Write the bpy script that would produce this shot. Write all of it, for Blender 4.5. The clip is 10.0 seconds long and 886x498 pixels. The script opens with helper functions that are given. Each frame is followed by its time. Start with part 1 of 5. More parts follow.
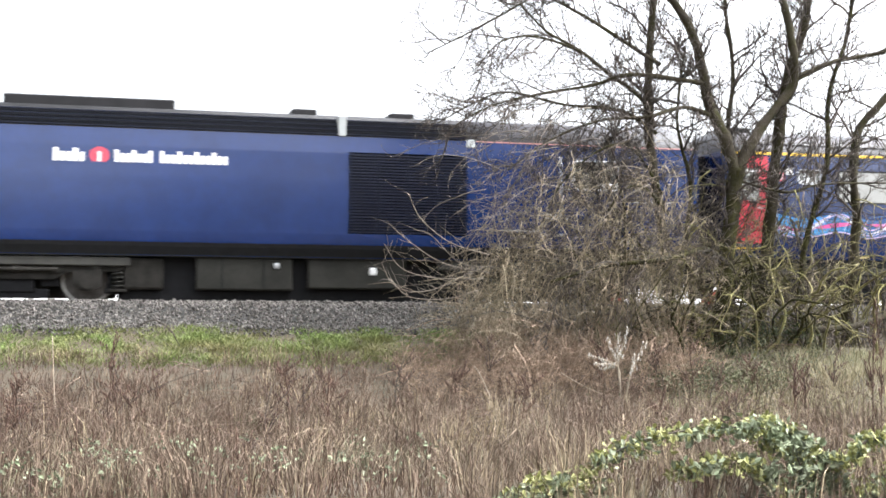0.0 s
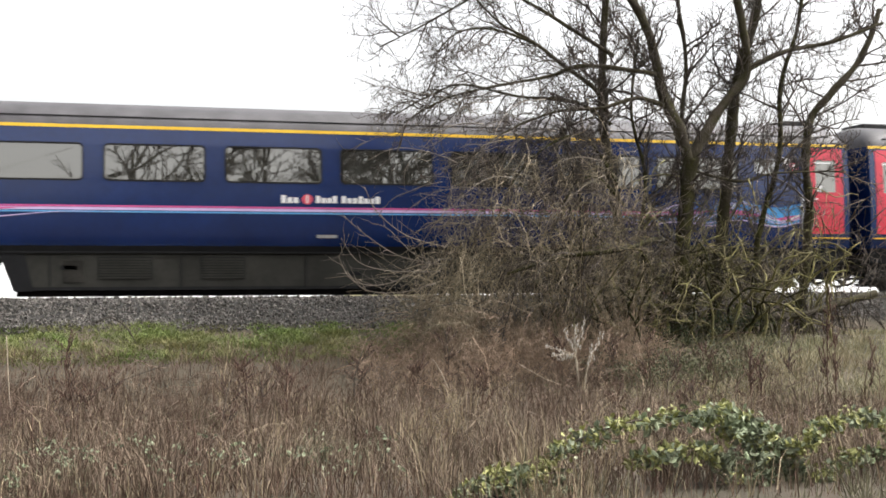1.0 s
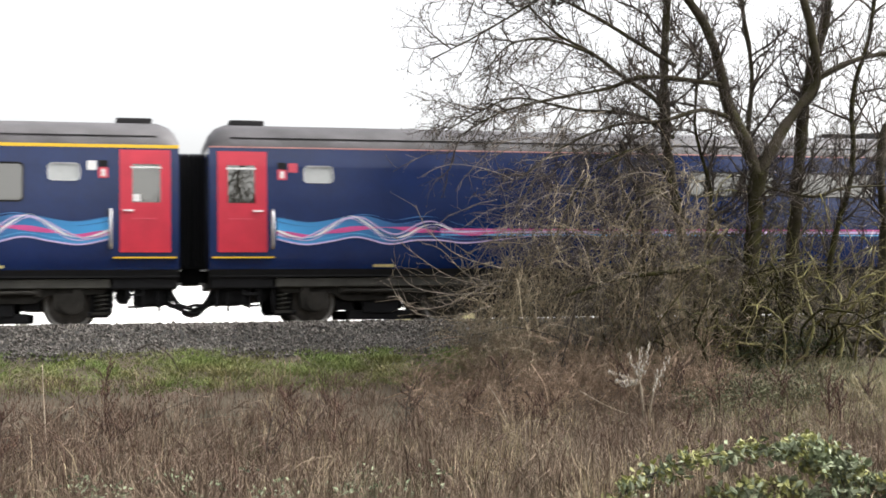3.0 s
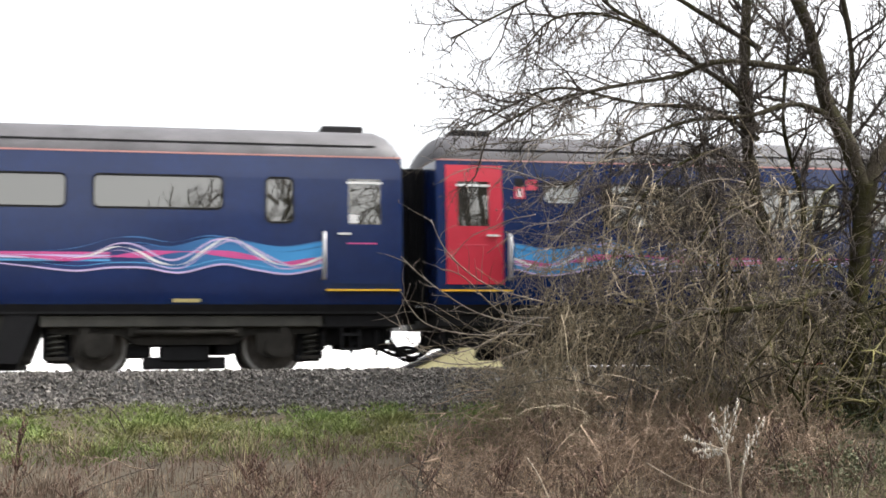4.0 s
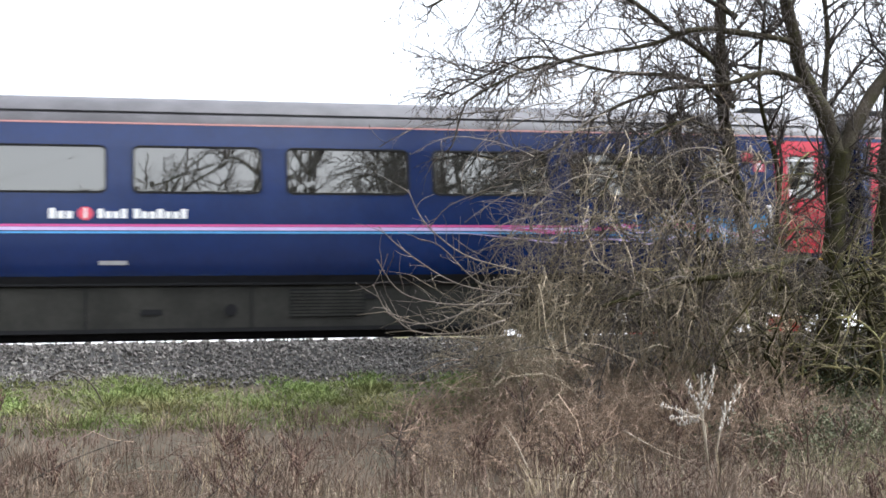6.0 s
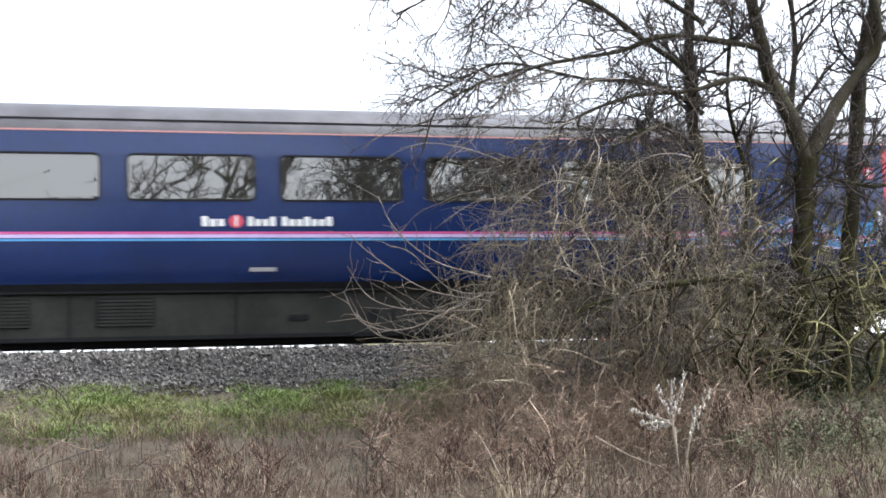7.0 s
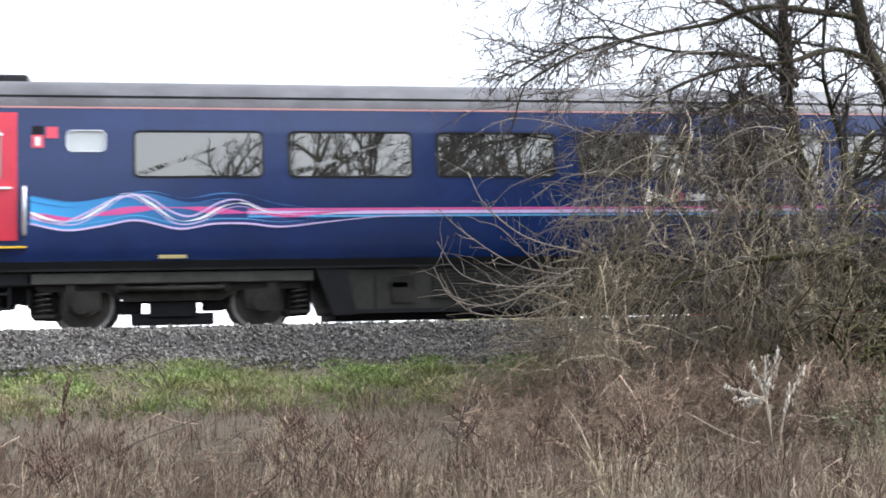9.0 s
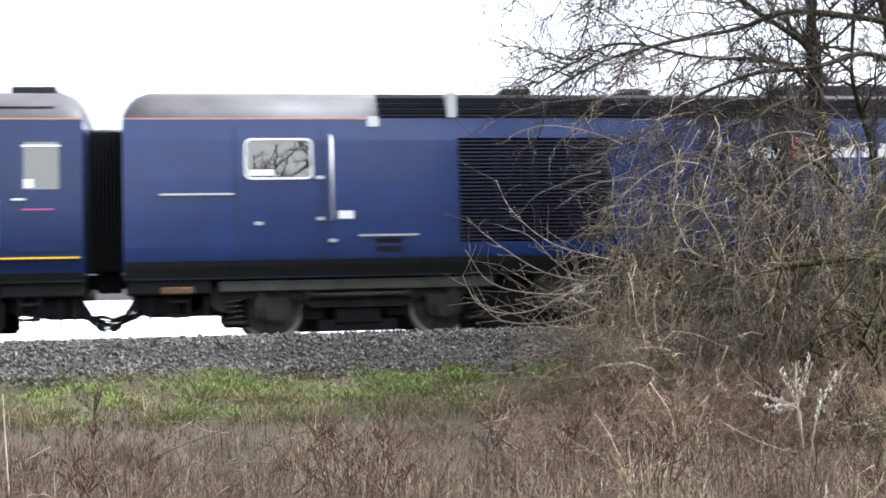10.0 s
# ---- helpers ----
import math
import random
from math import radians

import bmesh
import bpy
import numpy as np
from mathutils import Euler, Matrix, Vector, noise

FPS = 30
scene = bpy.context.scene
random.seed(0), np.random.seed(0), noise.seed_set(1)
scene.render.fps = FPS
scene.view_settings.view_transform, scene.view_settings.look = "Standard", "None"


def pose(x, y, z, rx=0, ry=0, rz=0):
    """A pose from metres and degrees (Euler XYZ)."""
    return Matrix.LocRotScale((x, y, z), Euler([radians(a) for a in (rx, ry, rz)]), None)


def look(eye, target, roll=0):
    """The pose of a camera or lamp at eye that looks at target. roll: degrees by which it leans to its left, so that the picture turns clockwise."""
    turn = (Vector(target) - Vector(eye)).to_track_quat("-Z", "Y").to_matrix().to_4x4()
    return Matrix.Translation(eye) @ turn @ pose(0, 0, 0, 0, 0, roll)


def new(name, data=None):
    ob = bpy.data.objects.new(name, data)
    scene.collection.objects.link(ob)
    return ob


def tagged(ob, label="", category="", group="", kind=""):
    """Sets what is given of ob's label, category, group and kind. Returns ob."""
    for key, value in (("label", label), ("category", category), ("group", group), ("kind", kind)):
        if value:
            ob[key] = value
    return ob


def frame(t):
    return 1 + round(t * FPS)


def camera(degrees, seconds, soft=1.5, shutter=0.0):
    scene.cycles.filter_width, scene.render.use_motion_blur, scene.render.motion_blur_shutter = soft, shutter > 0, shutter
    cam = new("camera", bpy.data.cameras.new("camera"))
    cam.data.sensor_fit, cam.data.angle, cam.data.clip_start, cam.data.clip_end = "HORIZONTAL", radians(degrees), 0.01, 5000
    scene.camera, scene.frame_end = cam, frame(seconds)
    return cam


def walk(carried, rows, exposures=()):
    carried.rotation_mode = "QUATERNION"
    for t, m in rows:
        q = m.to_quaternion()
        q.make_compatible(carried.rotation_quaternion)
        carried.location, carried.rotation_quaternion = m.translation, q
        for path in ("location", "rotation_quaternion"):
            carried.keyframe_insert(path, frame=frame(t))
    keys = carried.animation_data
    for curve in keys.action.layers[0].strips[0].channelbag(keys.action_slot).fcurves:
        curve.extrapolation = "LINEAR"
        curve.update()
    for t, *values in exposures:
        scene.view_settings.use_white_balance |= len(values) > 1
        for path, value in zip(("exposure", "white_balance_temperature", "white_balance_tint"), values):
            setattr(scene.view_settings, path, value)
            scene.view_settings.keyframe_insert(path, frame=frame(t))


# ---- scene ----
# ---- the camera and its walk ----
cam = camera(36.18, 10.0, soft=1.7, shutter=0.1)
# seconds, x, y, z, pitch, roll, yaw
PATH = [
    (0, 0.000, 0.000, 1.800, 2.252, -0.398, -14.407),
    (0.5, 0.000, 0.000, 1.800, 2.151, 0.287, -14.599),
    (1, 0.000, 0.000, 1.800, 1.952, 0.404, -16.204),
    (1.5, 0.000, 0.000, 1.800, 2.039, 0.744, -15.786),
    (2, 0.000, 0.000, 1.800, 2.397, 0.835, -14.725),
    (2.5, 0.000, 0.000, 1.800, 2.783, 0.972, -14.287),
    (2.7, 0.000, 0.000, 1.800, 2.722, 0.807, -14.128),
    (3.8, 1.502, 5.777, 1.800, 4.725, 0.905, -13.155),
    (4, 1.502, 5.777, 1.800, 5.016, 0.556, -12.759),
    (4.5, 1.502, 5.777, 1.800, 3.702, 0.813, -14.898),
    (5, 1.502, 5.777, 1.800, 3.618, 1.129, -14.585),
    (5.2, 1.502, 5.777, 1.800, 3.680, 1.150, -14.137),
    (6.3, 1.502, 5.777, 1.800, 3.751, 0.985, -13.680),
    (6.5, 1.502, 5.777, 1.800, 3.984, 1.185, -14.111),
    (7, 1.502, 5.777, 1.800, 3.977, 1.281, -14.925),
    (7.5, 1.502, 5.777, 1.800, 4.092, 0.874, -15.012),
    (8, 1.502, 5.777, 1.800, 4.274, 0.888, -14.843),
    (8.5, 1.502, 5.777, 1.800, 4.034, 0.930, -14.909),
    (9, 1.502, 5.777, 1.800, 3.030, 1.231, -11.121),
    (9.5, 1.502, 5.777, 1.800, 3.144, 1.592, -7.849),
    (10, 1.502, 5.777, 1.800, 3.399, 1.562, -9.913),
]
walk(cam, [(t, pose(x, y, z, 90 + p, r, w)) for t, x, y, z, p, r, w in PATH], exposures=[(0.0, 2.3, 6250, 10), (0.6, 1.62, 6500, 10), (1.2, 1.44, 6600, 10), (2.7, 1.40, 6600, 10), (3.8, 1.56, 6500, 10), (4.5, 1.58, 6450, 10), (5.0, 1.72, 6350, 10), (6.4, 1.76, 5900, 10), (8.6, 1.76, 5880, 10), (9.4, 1.86, 5900, 10), (10.0, 1.86, 5950, 10)])

NEAR = 25.99            # the near side of the train, in y
MID = NEAR + 1.37       # the middle of the track
RAIL = 1.70             # top of the rails, in z

# ---- overcast daylight ----
world = bpy.data.worlds.new("world")
scene.world = world
world.use_nodes = True
wn = world.node_tree
sky = wn.nodes.new("ShaderNodeTexSky")
sky.sky_type, sky.sun_disc = "NISHITA", False
sky.sun_elevation, sky.sun_rotation = radians(52), radians(100)
sky.air_density, sky.dust_density, sky.ozone_density = 1.0, 6.0, 1.0
grey = wn.nodes.new("ShaderNodeHueSaturation")
grey.inputs["Saturation"].default_value = 0.15
wn.links.new(sky.outputs[0], grey.inputs["Color"])
wn.links.new(grey.outputs[0], wn.nodes["Background"].inputs[0])
wn.nodes["Background"].inputs[1].default_value = 0.15
sun = new("sun", bpy.data.lights.new("sun", "SUN"))
sun.data.energy, sun.data.angle, sun.data.color = 1.1, radians(40), (1.0, 0.97, 0.92)
sun.matrix_world = look((18, -4, 24), (0, 0, 0))


# ---- materials ----
def material(name, colour, rough=0.6, metal=0.0, vary=0.0, scale=8.0, bump=0.0, second=None, fine=60.0, ior=1.45, island=0.0, coat=0.0):
    """A surface of one main colour with two scales of variation and a fine relief."""
    m = bpy.data.materials.new(name)
    m.use_nodes = True
    t = m.node_tree
    b = t.nodes["Principled BSDF"]
    b.inputs["Roughness"].default_value, b.inputs["Metallic"].default_value, b.inputs["IOR"].default_value = rough, metal, ior
    b.inputs["Coat Weight"].default_value, b.inputs["Coat Roughness"].default_value = coat, 0.12
    c = (*colour, 1.0)
    b.inputs["Base Color"].default_value = c
    if vary or bump or island:
        where = t.nodes.new("ShaderNodeTexCoord").outputs["Object"]
        big, small = t.nodes.new("ShaderNodeTexNoise"), t.nodes.new("ShaderNodeTexNoise")
        for n, s in ((big, scale), (small, fine)):
            n.inputs["Scale"].default_value, n.inputs["Detail"].default_value = s, 5.0
            t.links.new(where, n.inputs["Vector"])
        ramp = t.nodes.new("ShaderNodeValToRGB")
        ramp.color_ramp.elements[0].position, ramp.color_ramp.elements[1].position = 0.32, 0.68
        lo = second if second else tuple(v * (1 - vary) for v in colour)
        ramp.color_ramp.elements[0].color, ramp.color_ramp.elements[1].color = (*lo, 1.0), c
        t.links.new(big.outputs["Fac"], ramp.inputs[0])
        mix = t.nodes.new("ShaderNodeMix")
        mix.data_type, mix.blend_type = "RGBA", "MULTIPLY"
        mix.inputs[0].default_value = min(1.0, vary)
        t.links.new(ramp.outputs[0], mix.inputs[6])
        t.links.new(small.outputs["Fac"], mix.inputs[7])
        out = mix.outputs[2]
        if island:
            g = t.nodes.new("ShaderNodeNewGeometry")
            hsv, rng = t.nodes.new("ShaderNodeHueSaturation"), t.nodes.new("ShaderNodeMapRange")
            rng.inputs[3].default_value, rng.inputs[4].default_value = 1 - island, 1 + island
            t.links.new(g.outputs["Random Per Island"], rng.inputs[0])
            t.links.new(rng.outputs[0], hsv.inputs["Value"])
            t.links.new(out, hsv.inputs["Color"])
            out = hsv.outputs[0]
        t.links.new(out, b.inputs["Base Color"])
        if bump:
            bp = t.nodes.new("ShaderNodeBump")
            bp.inputs["Strength"].default_value, bp.inputs["Distance"].default_value = bump, 0.02
            t.links.new(small.outputs["Fac"], bp.inputs["Height"])
            t.links.new(bp.outputs[0], b.inputs["Normal"])
    return m


NAVY = material("navy paint", (0.006, 0.0238, 0.112), 0.18, vary=0.25, scale=1.2, fine=9.0, ior=1.6)
PCBLUE = material("power car blue paint", (0.009, 0.031, 0.138), 0.21, vary=0.25, scale=1.0, fine=7.0, ior=1.64)
RED = material("red door paint", (0.60, 0.032, 0.062), 0.35, vary=0.15, scale=3.0, coat=0.3)
ROOF = material("weathered grey roof", (0.105, 0.10, 0.108), 0.55, vary=0.4, scale=2.2, fine=25.0, bump=0.1)
ROOFDARK = material("sooty dark roof", (0.035, 0.034, 0.036), 0.6, vary=0.4, scale=2.0, ior=1.25)
BLACK = material("flat black for rubber, steel and shade", (0.013, 0.013, 0.0145), 0.75, vary=0.3, scale=6.0, ior=1.28)
UNDER = material("brake-dust grey steel", (0.044, 0.041, 0.036), 0.75, vary=0.5, scale=3.5, fine=20.0, bump=0.2, ior=1.2)
SKIRT = material("dusty underframe panel", (0.044, 0.043, 0.037), 0.7, vary=0.4, scale=1.6, fine=14.0, ior=1.25)
STEEL = material("worn wheel steel", (0.12, 0.11, 0.1), 0.45, metal=0.7, vary=0.4)
RIM = material("worn wheel rim with painted gleam", (0.42, 0.41, 0.39), 0.4, metal=0.3, vary=0.2)
CHROME = material("bright steel rail", (0.62, 0.63, 0.64), 0.3, metal=0.6, vary=0.1)
WHITE = material("white lettering", (0.8, 0.8, 0.8), 0.4, vary=0.06)
PINK = material("magenta stripe", (0.62, 0.09, 0.30), 0.4, vary=0.12, scale=4.0)
LILAC = material("lilac stripe", (0.62, 0.5, 0.78), 0.4, vary=0.12, scale=4.0)
CYAN = material("light blue stripe", (0.12, 0.42, 0.78), 0.4, vary=0.2, scale=4.0)
YELLOW = material("yellow line", (0.80, 0.50, 0.03), 0.45, vary=0.1)
CREAM = material("pale yellow plate", (0.78, 0.66, 0.30), 0.5, vary=0.1)
ORANGE = material("coral line", (0.46, 0.22, 0.20), 0.5, vary=0.1)
SIGN = material("pink-red sign", (0.66, 0.08, 0.12), 0.4, vary=0.1)
GLASS = material("tinted window glass", (0.03, 0.03, 0.026), 0.02, vary=0.15, scale=0.8, ior=2.9)
GLASS.node_tree.nodes["Principled BSDF"].inputs["Specular Tint"].default_value = (1.0, 0.98, 0.92, 1.0)
FROST = material("frosted glass", (0.50, 0.52, 0.52), 0.25, vary=0.1, ior=1.6)
SLAT = material("dark blue slat", (0.007, 0.011, 0.035), 0.4, vary=0.3)
LOUVRE = material("dark louvre", (0.012, 0.014, 0.02), 0.6, vary=0.3, ior=1.25)
COPPER = material("rusty pipe", (0.17, 0.085, 0.04), 0.7, vary=0.4)
BALLAST = material("granite ballast", (0.165, 0.152, 0.138), 0.9, vary=0.5, scale=1.6, second=(0.105, 0.096, 0.086), fine=120.0, island=0.6, bump=0.4)
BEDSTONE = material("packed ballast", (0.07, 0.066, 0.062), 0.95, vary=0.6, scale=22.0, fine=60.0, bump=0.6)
RAILST = material("rusty rail", (0.10, 0.06, 0.045), 0.6, metal=0.4, vary=0.4)
SLEEPER = material("concrete sleeper", (0.3, 0.29, 0.27), 0.9, vary=0.3)
GROUND = material("leaf litter and soil", (0.095, 0.072, 0.05), 0.95, vary=0.55, scale=1.2, second=(0.055, 0.047, 0.028), fine=18.0, bump=0.6)
GRASS = material("short green grass", (0.165, 0.245, 0.055), 0.75, vary=0.4, scale=1.1, second=(0.225, 0.21, 0.085), island=0.4)
DRY = material("dead brown stalks", (0.25, 0.19, 0.132), 0.85, vary=0.55, scale=0.9, second=(0.118, 0.078, 0.055), island=0.5)
STRAW = material("pale dry grass", (0.40, 0.325, 0.21), 0.85, vary=0.4, scale=0.9, second=(0.24, 0.185, 0.115), island=0.45)
SAGE = material("sage green grass", (0.22, 0.225, 0.12), 0.85, vary=0.35, scale=1.0, second=(0.29, 0.245, 0.15), island=0.4)
ROUGH = material("dull green rough grass", (0.13, 0.13, 0.07), 0.85, vary=0.4, scale=1.0, second=(0.17, 0.145, 0.095), island=0.4)
DOCK = material("dark rusty seed heads", (0.115, 0.066, 0.045), 0.9, vary=0.4, island=0.4)
BARK = material("mossy bark", (0.092, 0.077, 0.06), 0.95, vary=0.6, scale=5.0, second=(0.06, 0.058, 0.026), fine=40.0, ior=1.2, bump=0.7)
MOSS = material("green mossy bark", (0.075, 0.073, 0.026), 0.95, vary=0.6, scale=7.0, second=(0.032, 0.027, 0.019), fine=45.0, ior=1.2, bump=0.7)
TWIG = material("grey-brown twigs", (0.10, 0.081, 0.066), 0.85, vary=0.4, scale=2.0, island=0.4)
TANGLE = material("tan creeper stems", (0.38, 0.31, 0.22), 0.85, vary=0.4, scale=1.2, second=(0.22, 0.185, 0.115), island=0.45)
BRIAR = material("brown briar stems", (0.39, 0.285, 0.205), 0.85, vary=0.45, scale=1.4, second=(0.22, 0.155, 0.105), island=0.5)
MOSSY = material("yellow-green mossy shoots", (0.25, 0.235, 0.085), 0.9, vary=0.4, scale=3.0, second=(0.15, 0.125, 0.065), island=0.35)
UNDERGROWTH = material("grey-green undergrowth", (0.17, 0.18, 0.10), 0.9, vary=0.4, scale=2.0, island=0.35)
FRAME = material("grey bogie frame", (0.075, 0.072, 0.062), 0.7, vary=0.45, scale=3.0, fine=18.0)
SHOOT = material("pale young shoots", (0.24, 0.20, 0.16), 0.8, vary=0.4, scale=3.0, island=0.4)
PALE = material("bleached stem", (0.46, 0.385, 0.29), 0.8, vary=0.25, scale=6.0, island=0.2)
FLUFF = material("white seed fluff", (0.66, 0.63, 0.56), 0.9, vary=0.2, scale=30.0, island=0.2)
LEAF = material("bramble leaf", (0.30, 0.33, 0.225), 0.85, vary=0.4, scale=3.0, second=(0.15, 0.19, 0.10), island=0.5)
LEAFY = material("yellowing bramble leaf", (0.34, 0.35, 0.12), 0.6, vary=0.35, scale=3.0, island=0.35)
IVY = material("dark ivy leaf", (0.055, 0.075, 0.028), 0.85, vary=0.4, scale=3.0, island=0.45)
HAZE = material("twigs paled by sky glare", (0.85, 0.80, 0.76), 0.9, vary=0.3, scale=1.0, island=0.2)
LIME = material("weathered cream concrete", (0.80, 0.74, 0.42), 0.9, vary=0.25, scale=0.7)
REDPAINT = material("red barrier paint", (0.55, 0.06, 0.04), 0.5, vary=0.2)


# ---- mesh helpers ----
def part(name, bm, mat, parent, label=""):
    me = bpy.data.meshes.new(name)
    bm.to_mesh(me)
    bm.free()
    me.materials.append(mat)
    ob = new(name, me)
    ob.parent = parent
    if label:
        ob["label"] = label
    return ob


def thing(name, label, category, group="", kind=""):
    return tagged(new(name), label, category, group, kind)


def raw(name, verts, faces, mat, parent=None, smooth=False):
    me = bpy.data.meshes.new(name)
    me.from_pydata([tuple(v) for v in verts], [], [tuple(f) for f in faces])
    me.materials.append(mat)
    if smooth:
        me.shade_smooth()
    ob = new(name, me)
    ob.parent = parent
    return ob


def box(bm, x0, x1, y0, y1, z0, z1, bevel=0.0):
    vs = [bm.verts.new((x, y, z)) for x in (x0, x1) for y in (y0, y1) for z in (z0, z1)]
    fs = [bm.faces.new([vs[i] for i in f]) for f in ((0, 1, 3, 2), (4, 6, 7, 5), (0, 4, 5, 1), (2, 3, 7, 6), (0, 2, 6, 4), (1, 5, 7, 3))]
    if bevel:
        es = list({e for f in fs for e in f.edges})
        bmesh.ops.bevel(bm, geom=es, offset=bevel, segments=2, affect="EDGES", profile=0.5)
    return bm


def boxed(*a, bevel=0.0):
    return box(bmesh.new(), *a, bevel=bevel)


def drum(bm, x, y0, y1, z, r, n=20, hole=0.0):
    """A disc or drum with its axis along y."""
    rings = []
    for y in (y0, y1):
        rings.append([bm.verts.new((x + r * math.cos(2 * math.pi * i / n), y, z + r * math.sin(2 * math.pi * i / n))) for i in range(n)])
    for i in range(n):
        j = (i + 1) % n
        bm.faces.new((rings[0][i], rings[0][j], rings[1][j], rings[1][i]))
    bm.faces.new(rings[0])
    bm.faces.new(rings[1][::-1])
    return bm


def prism(bm, outline, y0, y1):
    """An outline in x, z, given thickness along y."""
    a = [bm.verts.new((x, y0, z)) for x, z in outline]
    b = [bm.verts.new((x, y1, z)) for x, z in outline]
    n = len(a)
    for i in range(n):
        j = (i + 1) % n
        bm.faces.new((a[i], a[j], b[j], b[i]))
    bm.faces.new(a[::-1])
    bm.faces.new(b)
    return bm


class Tubes:
    """Many tapered tubes gathered into one mesh."""
    def __init__(self):
        self.v, self.f = [], []

    def add(self, pts, r0, r1, sides=4, knobs=0.0):
        pts = [Vector(p) for p in pts]
        n = len(pts)
        base = len(self.v)
        side = Vector((0.31, 0.86, 0.4))
        for i, p in enumerate(pts):
            d = (pts[min(i + 1, n - 1)] - pts[max(i - 1, 0)])
            d = d.normalized() if d.length > 1e-6 else Vector((0, 0, 1))
            u = d.cross(side)
            if u.length < 1e-3:
                u = d.cross(Vector((1, 0, 0)))
            u.normalize()
            w = d.cross(u)
            r = r0 + (r1 - r0) * i / (n - 1)
            for k in range(sides):
                a = 2 * math.pi * k / sides
                q = u * math.cos(a) + w * math.sin(a)
                self.v.append(p + q * r * (1 + (knobs * noise.noise(p * 3.1 + q * 1.3) if knobs else 0.0)))
        for i in range(n - 1):
            for k in range(sides):
                j = (k + 1) % sides
                self.f.append((base + i * sides + k, base + i * sides + j, base + (i + 1) * sides + j, base + (i + 1) * sides + k))
        self.f.append(tuple(base + (n - 1) * sides + k for k in range(sides)))
        self.f.append(tuple(base + k for k in reversed(range(sides))))

    def build(self, name, mat, parent=None, smooth=True):
        return raw(name, self.v, self.f, mat, parent, smooth)


def smoothline(pts, n=4):
    """A Catmull-Rom curve through the points."""
    pts = [Vector(p) for p in pts]
    out = []
    for i in range(len(pts) - 1):
        a, b, c, d = pts[max(i - 1, 0)], pts[i], pts[i + 1], pts[min(i + 2, len(pts) - 1)]
        for k in range(n):
            t = k / n
            out.append(0.5 * (2 * b + (c - a) * t + (2 * a - 5 * b + 4 * c - d) * t * t + (3 * b - a - 3 * c + d) * t ** 3))
    return out + [pts[-1]]


# ---- ground ----
PROFILE = [(-400, 0.1), (0, 0.1), (6, -0.1), (11, -0.35), (17, -0.25), (20, 0.0), (21.4, 0.3), (22.4, 0.68), (23.2, 0.93), (24.1, 1.18), (24.6, 1.42),
           (25.0, 1.68), (25.3, 1.76), (25.6, 1.72), (25.95, 1.55), (28.9, 1.55), (29.5, 1.6), (30.6, 1.0), (33, 0.4), (45, -0.3), (120, -1.5), (2500, -6.0)]
PY, PZ = [p[0] for p in PROFILE], [p[1] for p in PROFILE]


def gz(x, y):
    rough = 0.05 * noise.noise((x * 0.5, y * 0.5, 0.0)) + 0.03 * noise.noise((x * 1.7, y * 1.7, 3.0))
    rough += 0.10 * max(0.0, noise.noise((x * 0.9, y * 1.4, 7.0))) * float(np.interp(y, [22.3, 23.0, 24.2, 24.5], [0, 1, 1, 0]))
    # a grassy hump before the foot of the tree
    hump = 0.48 * float(np.interp(x, [9.2, 12.2, 40.0], [0, 1, 1])) * float(np.interp(y, [18.6, 20.9, 22.0, 23.4], [0, 1, 1, 0]))
    return float(np.interp(y, PY, PZ)) + (rough + hump if 8 < y < 24.5 else 0.0)


def build_ground():
    xs = [-2500, -600, -150, -60] + [-30 + i * 0.75 for i in range(95)] + [55, 150, 600, 2500]
    ys = [-400, -60, -12, 0, 4] + [6 + 0.4 * i for i in range(40)] + [22.2 + 0.2 * i for i in range(50)] + [33, 38, 45, 80, 120, 400, 2500]
    verts = [(x, y, gz(x, y)) for y in ys for x in xs]
    n = len(xs)
    faces = [(j * n + i, j * n + i + 1, (j + 1) * n + i + 1, (j + 1) * n + i) for j in range(len(ys) - 1) for i in range(n - 1)]
    g = raw("ground", verts, faces, GROUND, None, True)
    tagged(g, "brown rough ground rising to a railway bank", "ground", kind="structure")


build_ground()


def build_track():
    tr = thing("railway_track", "rusty rails on concrete sleepers in grey ballast", "railway track", kind="structure")
    for y in (MID - 0.7175, MID + 0.7175):
        bm = bmesh.new()
        box(bm, -400, 400, y - 0.035, y + 0.035, RAIL - 0.05, RAIL)
        box(bm, -400, 400, y - 0.01, y + 0.01, RAIL - 0.13, RAIL - 0.05)
        box(bm, -400, 400, y - 0.07, y + 0.07, RAIL - 0.15, RAIL - 0.13)
        part("rail", bm, RAILST, tr)
    first = part("sleeper", boxed(-0.13, 0.13, -1.25, 1.25, -0.2, 0.0, bevel=0.02), SLEEPER, tr)
    first.location = (-20, MID, RAIL - 0.15)
    for i in range(1, 80):
        s = new("sleeper", first.data)
        s.parent, s.location = tr, (-20 + 0.65 * i, MID, RAIL - 0.15)


build_track()


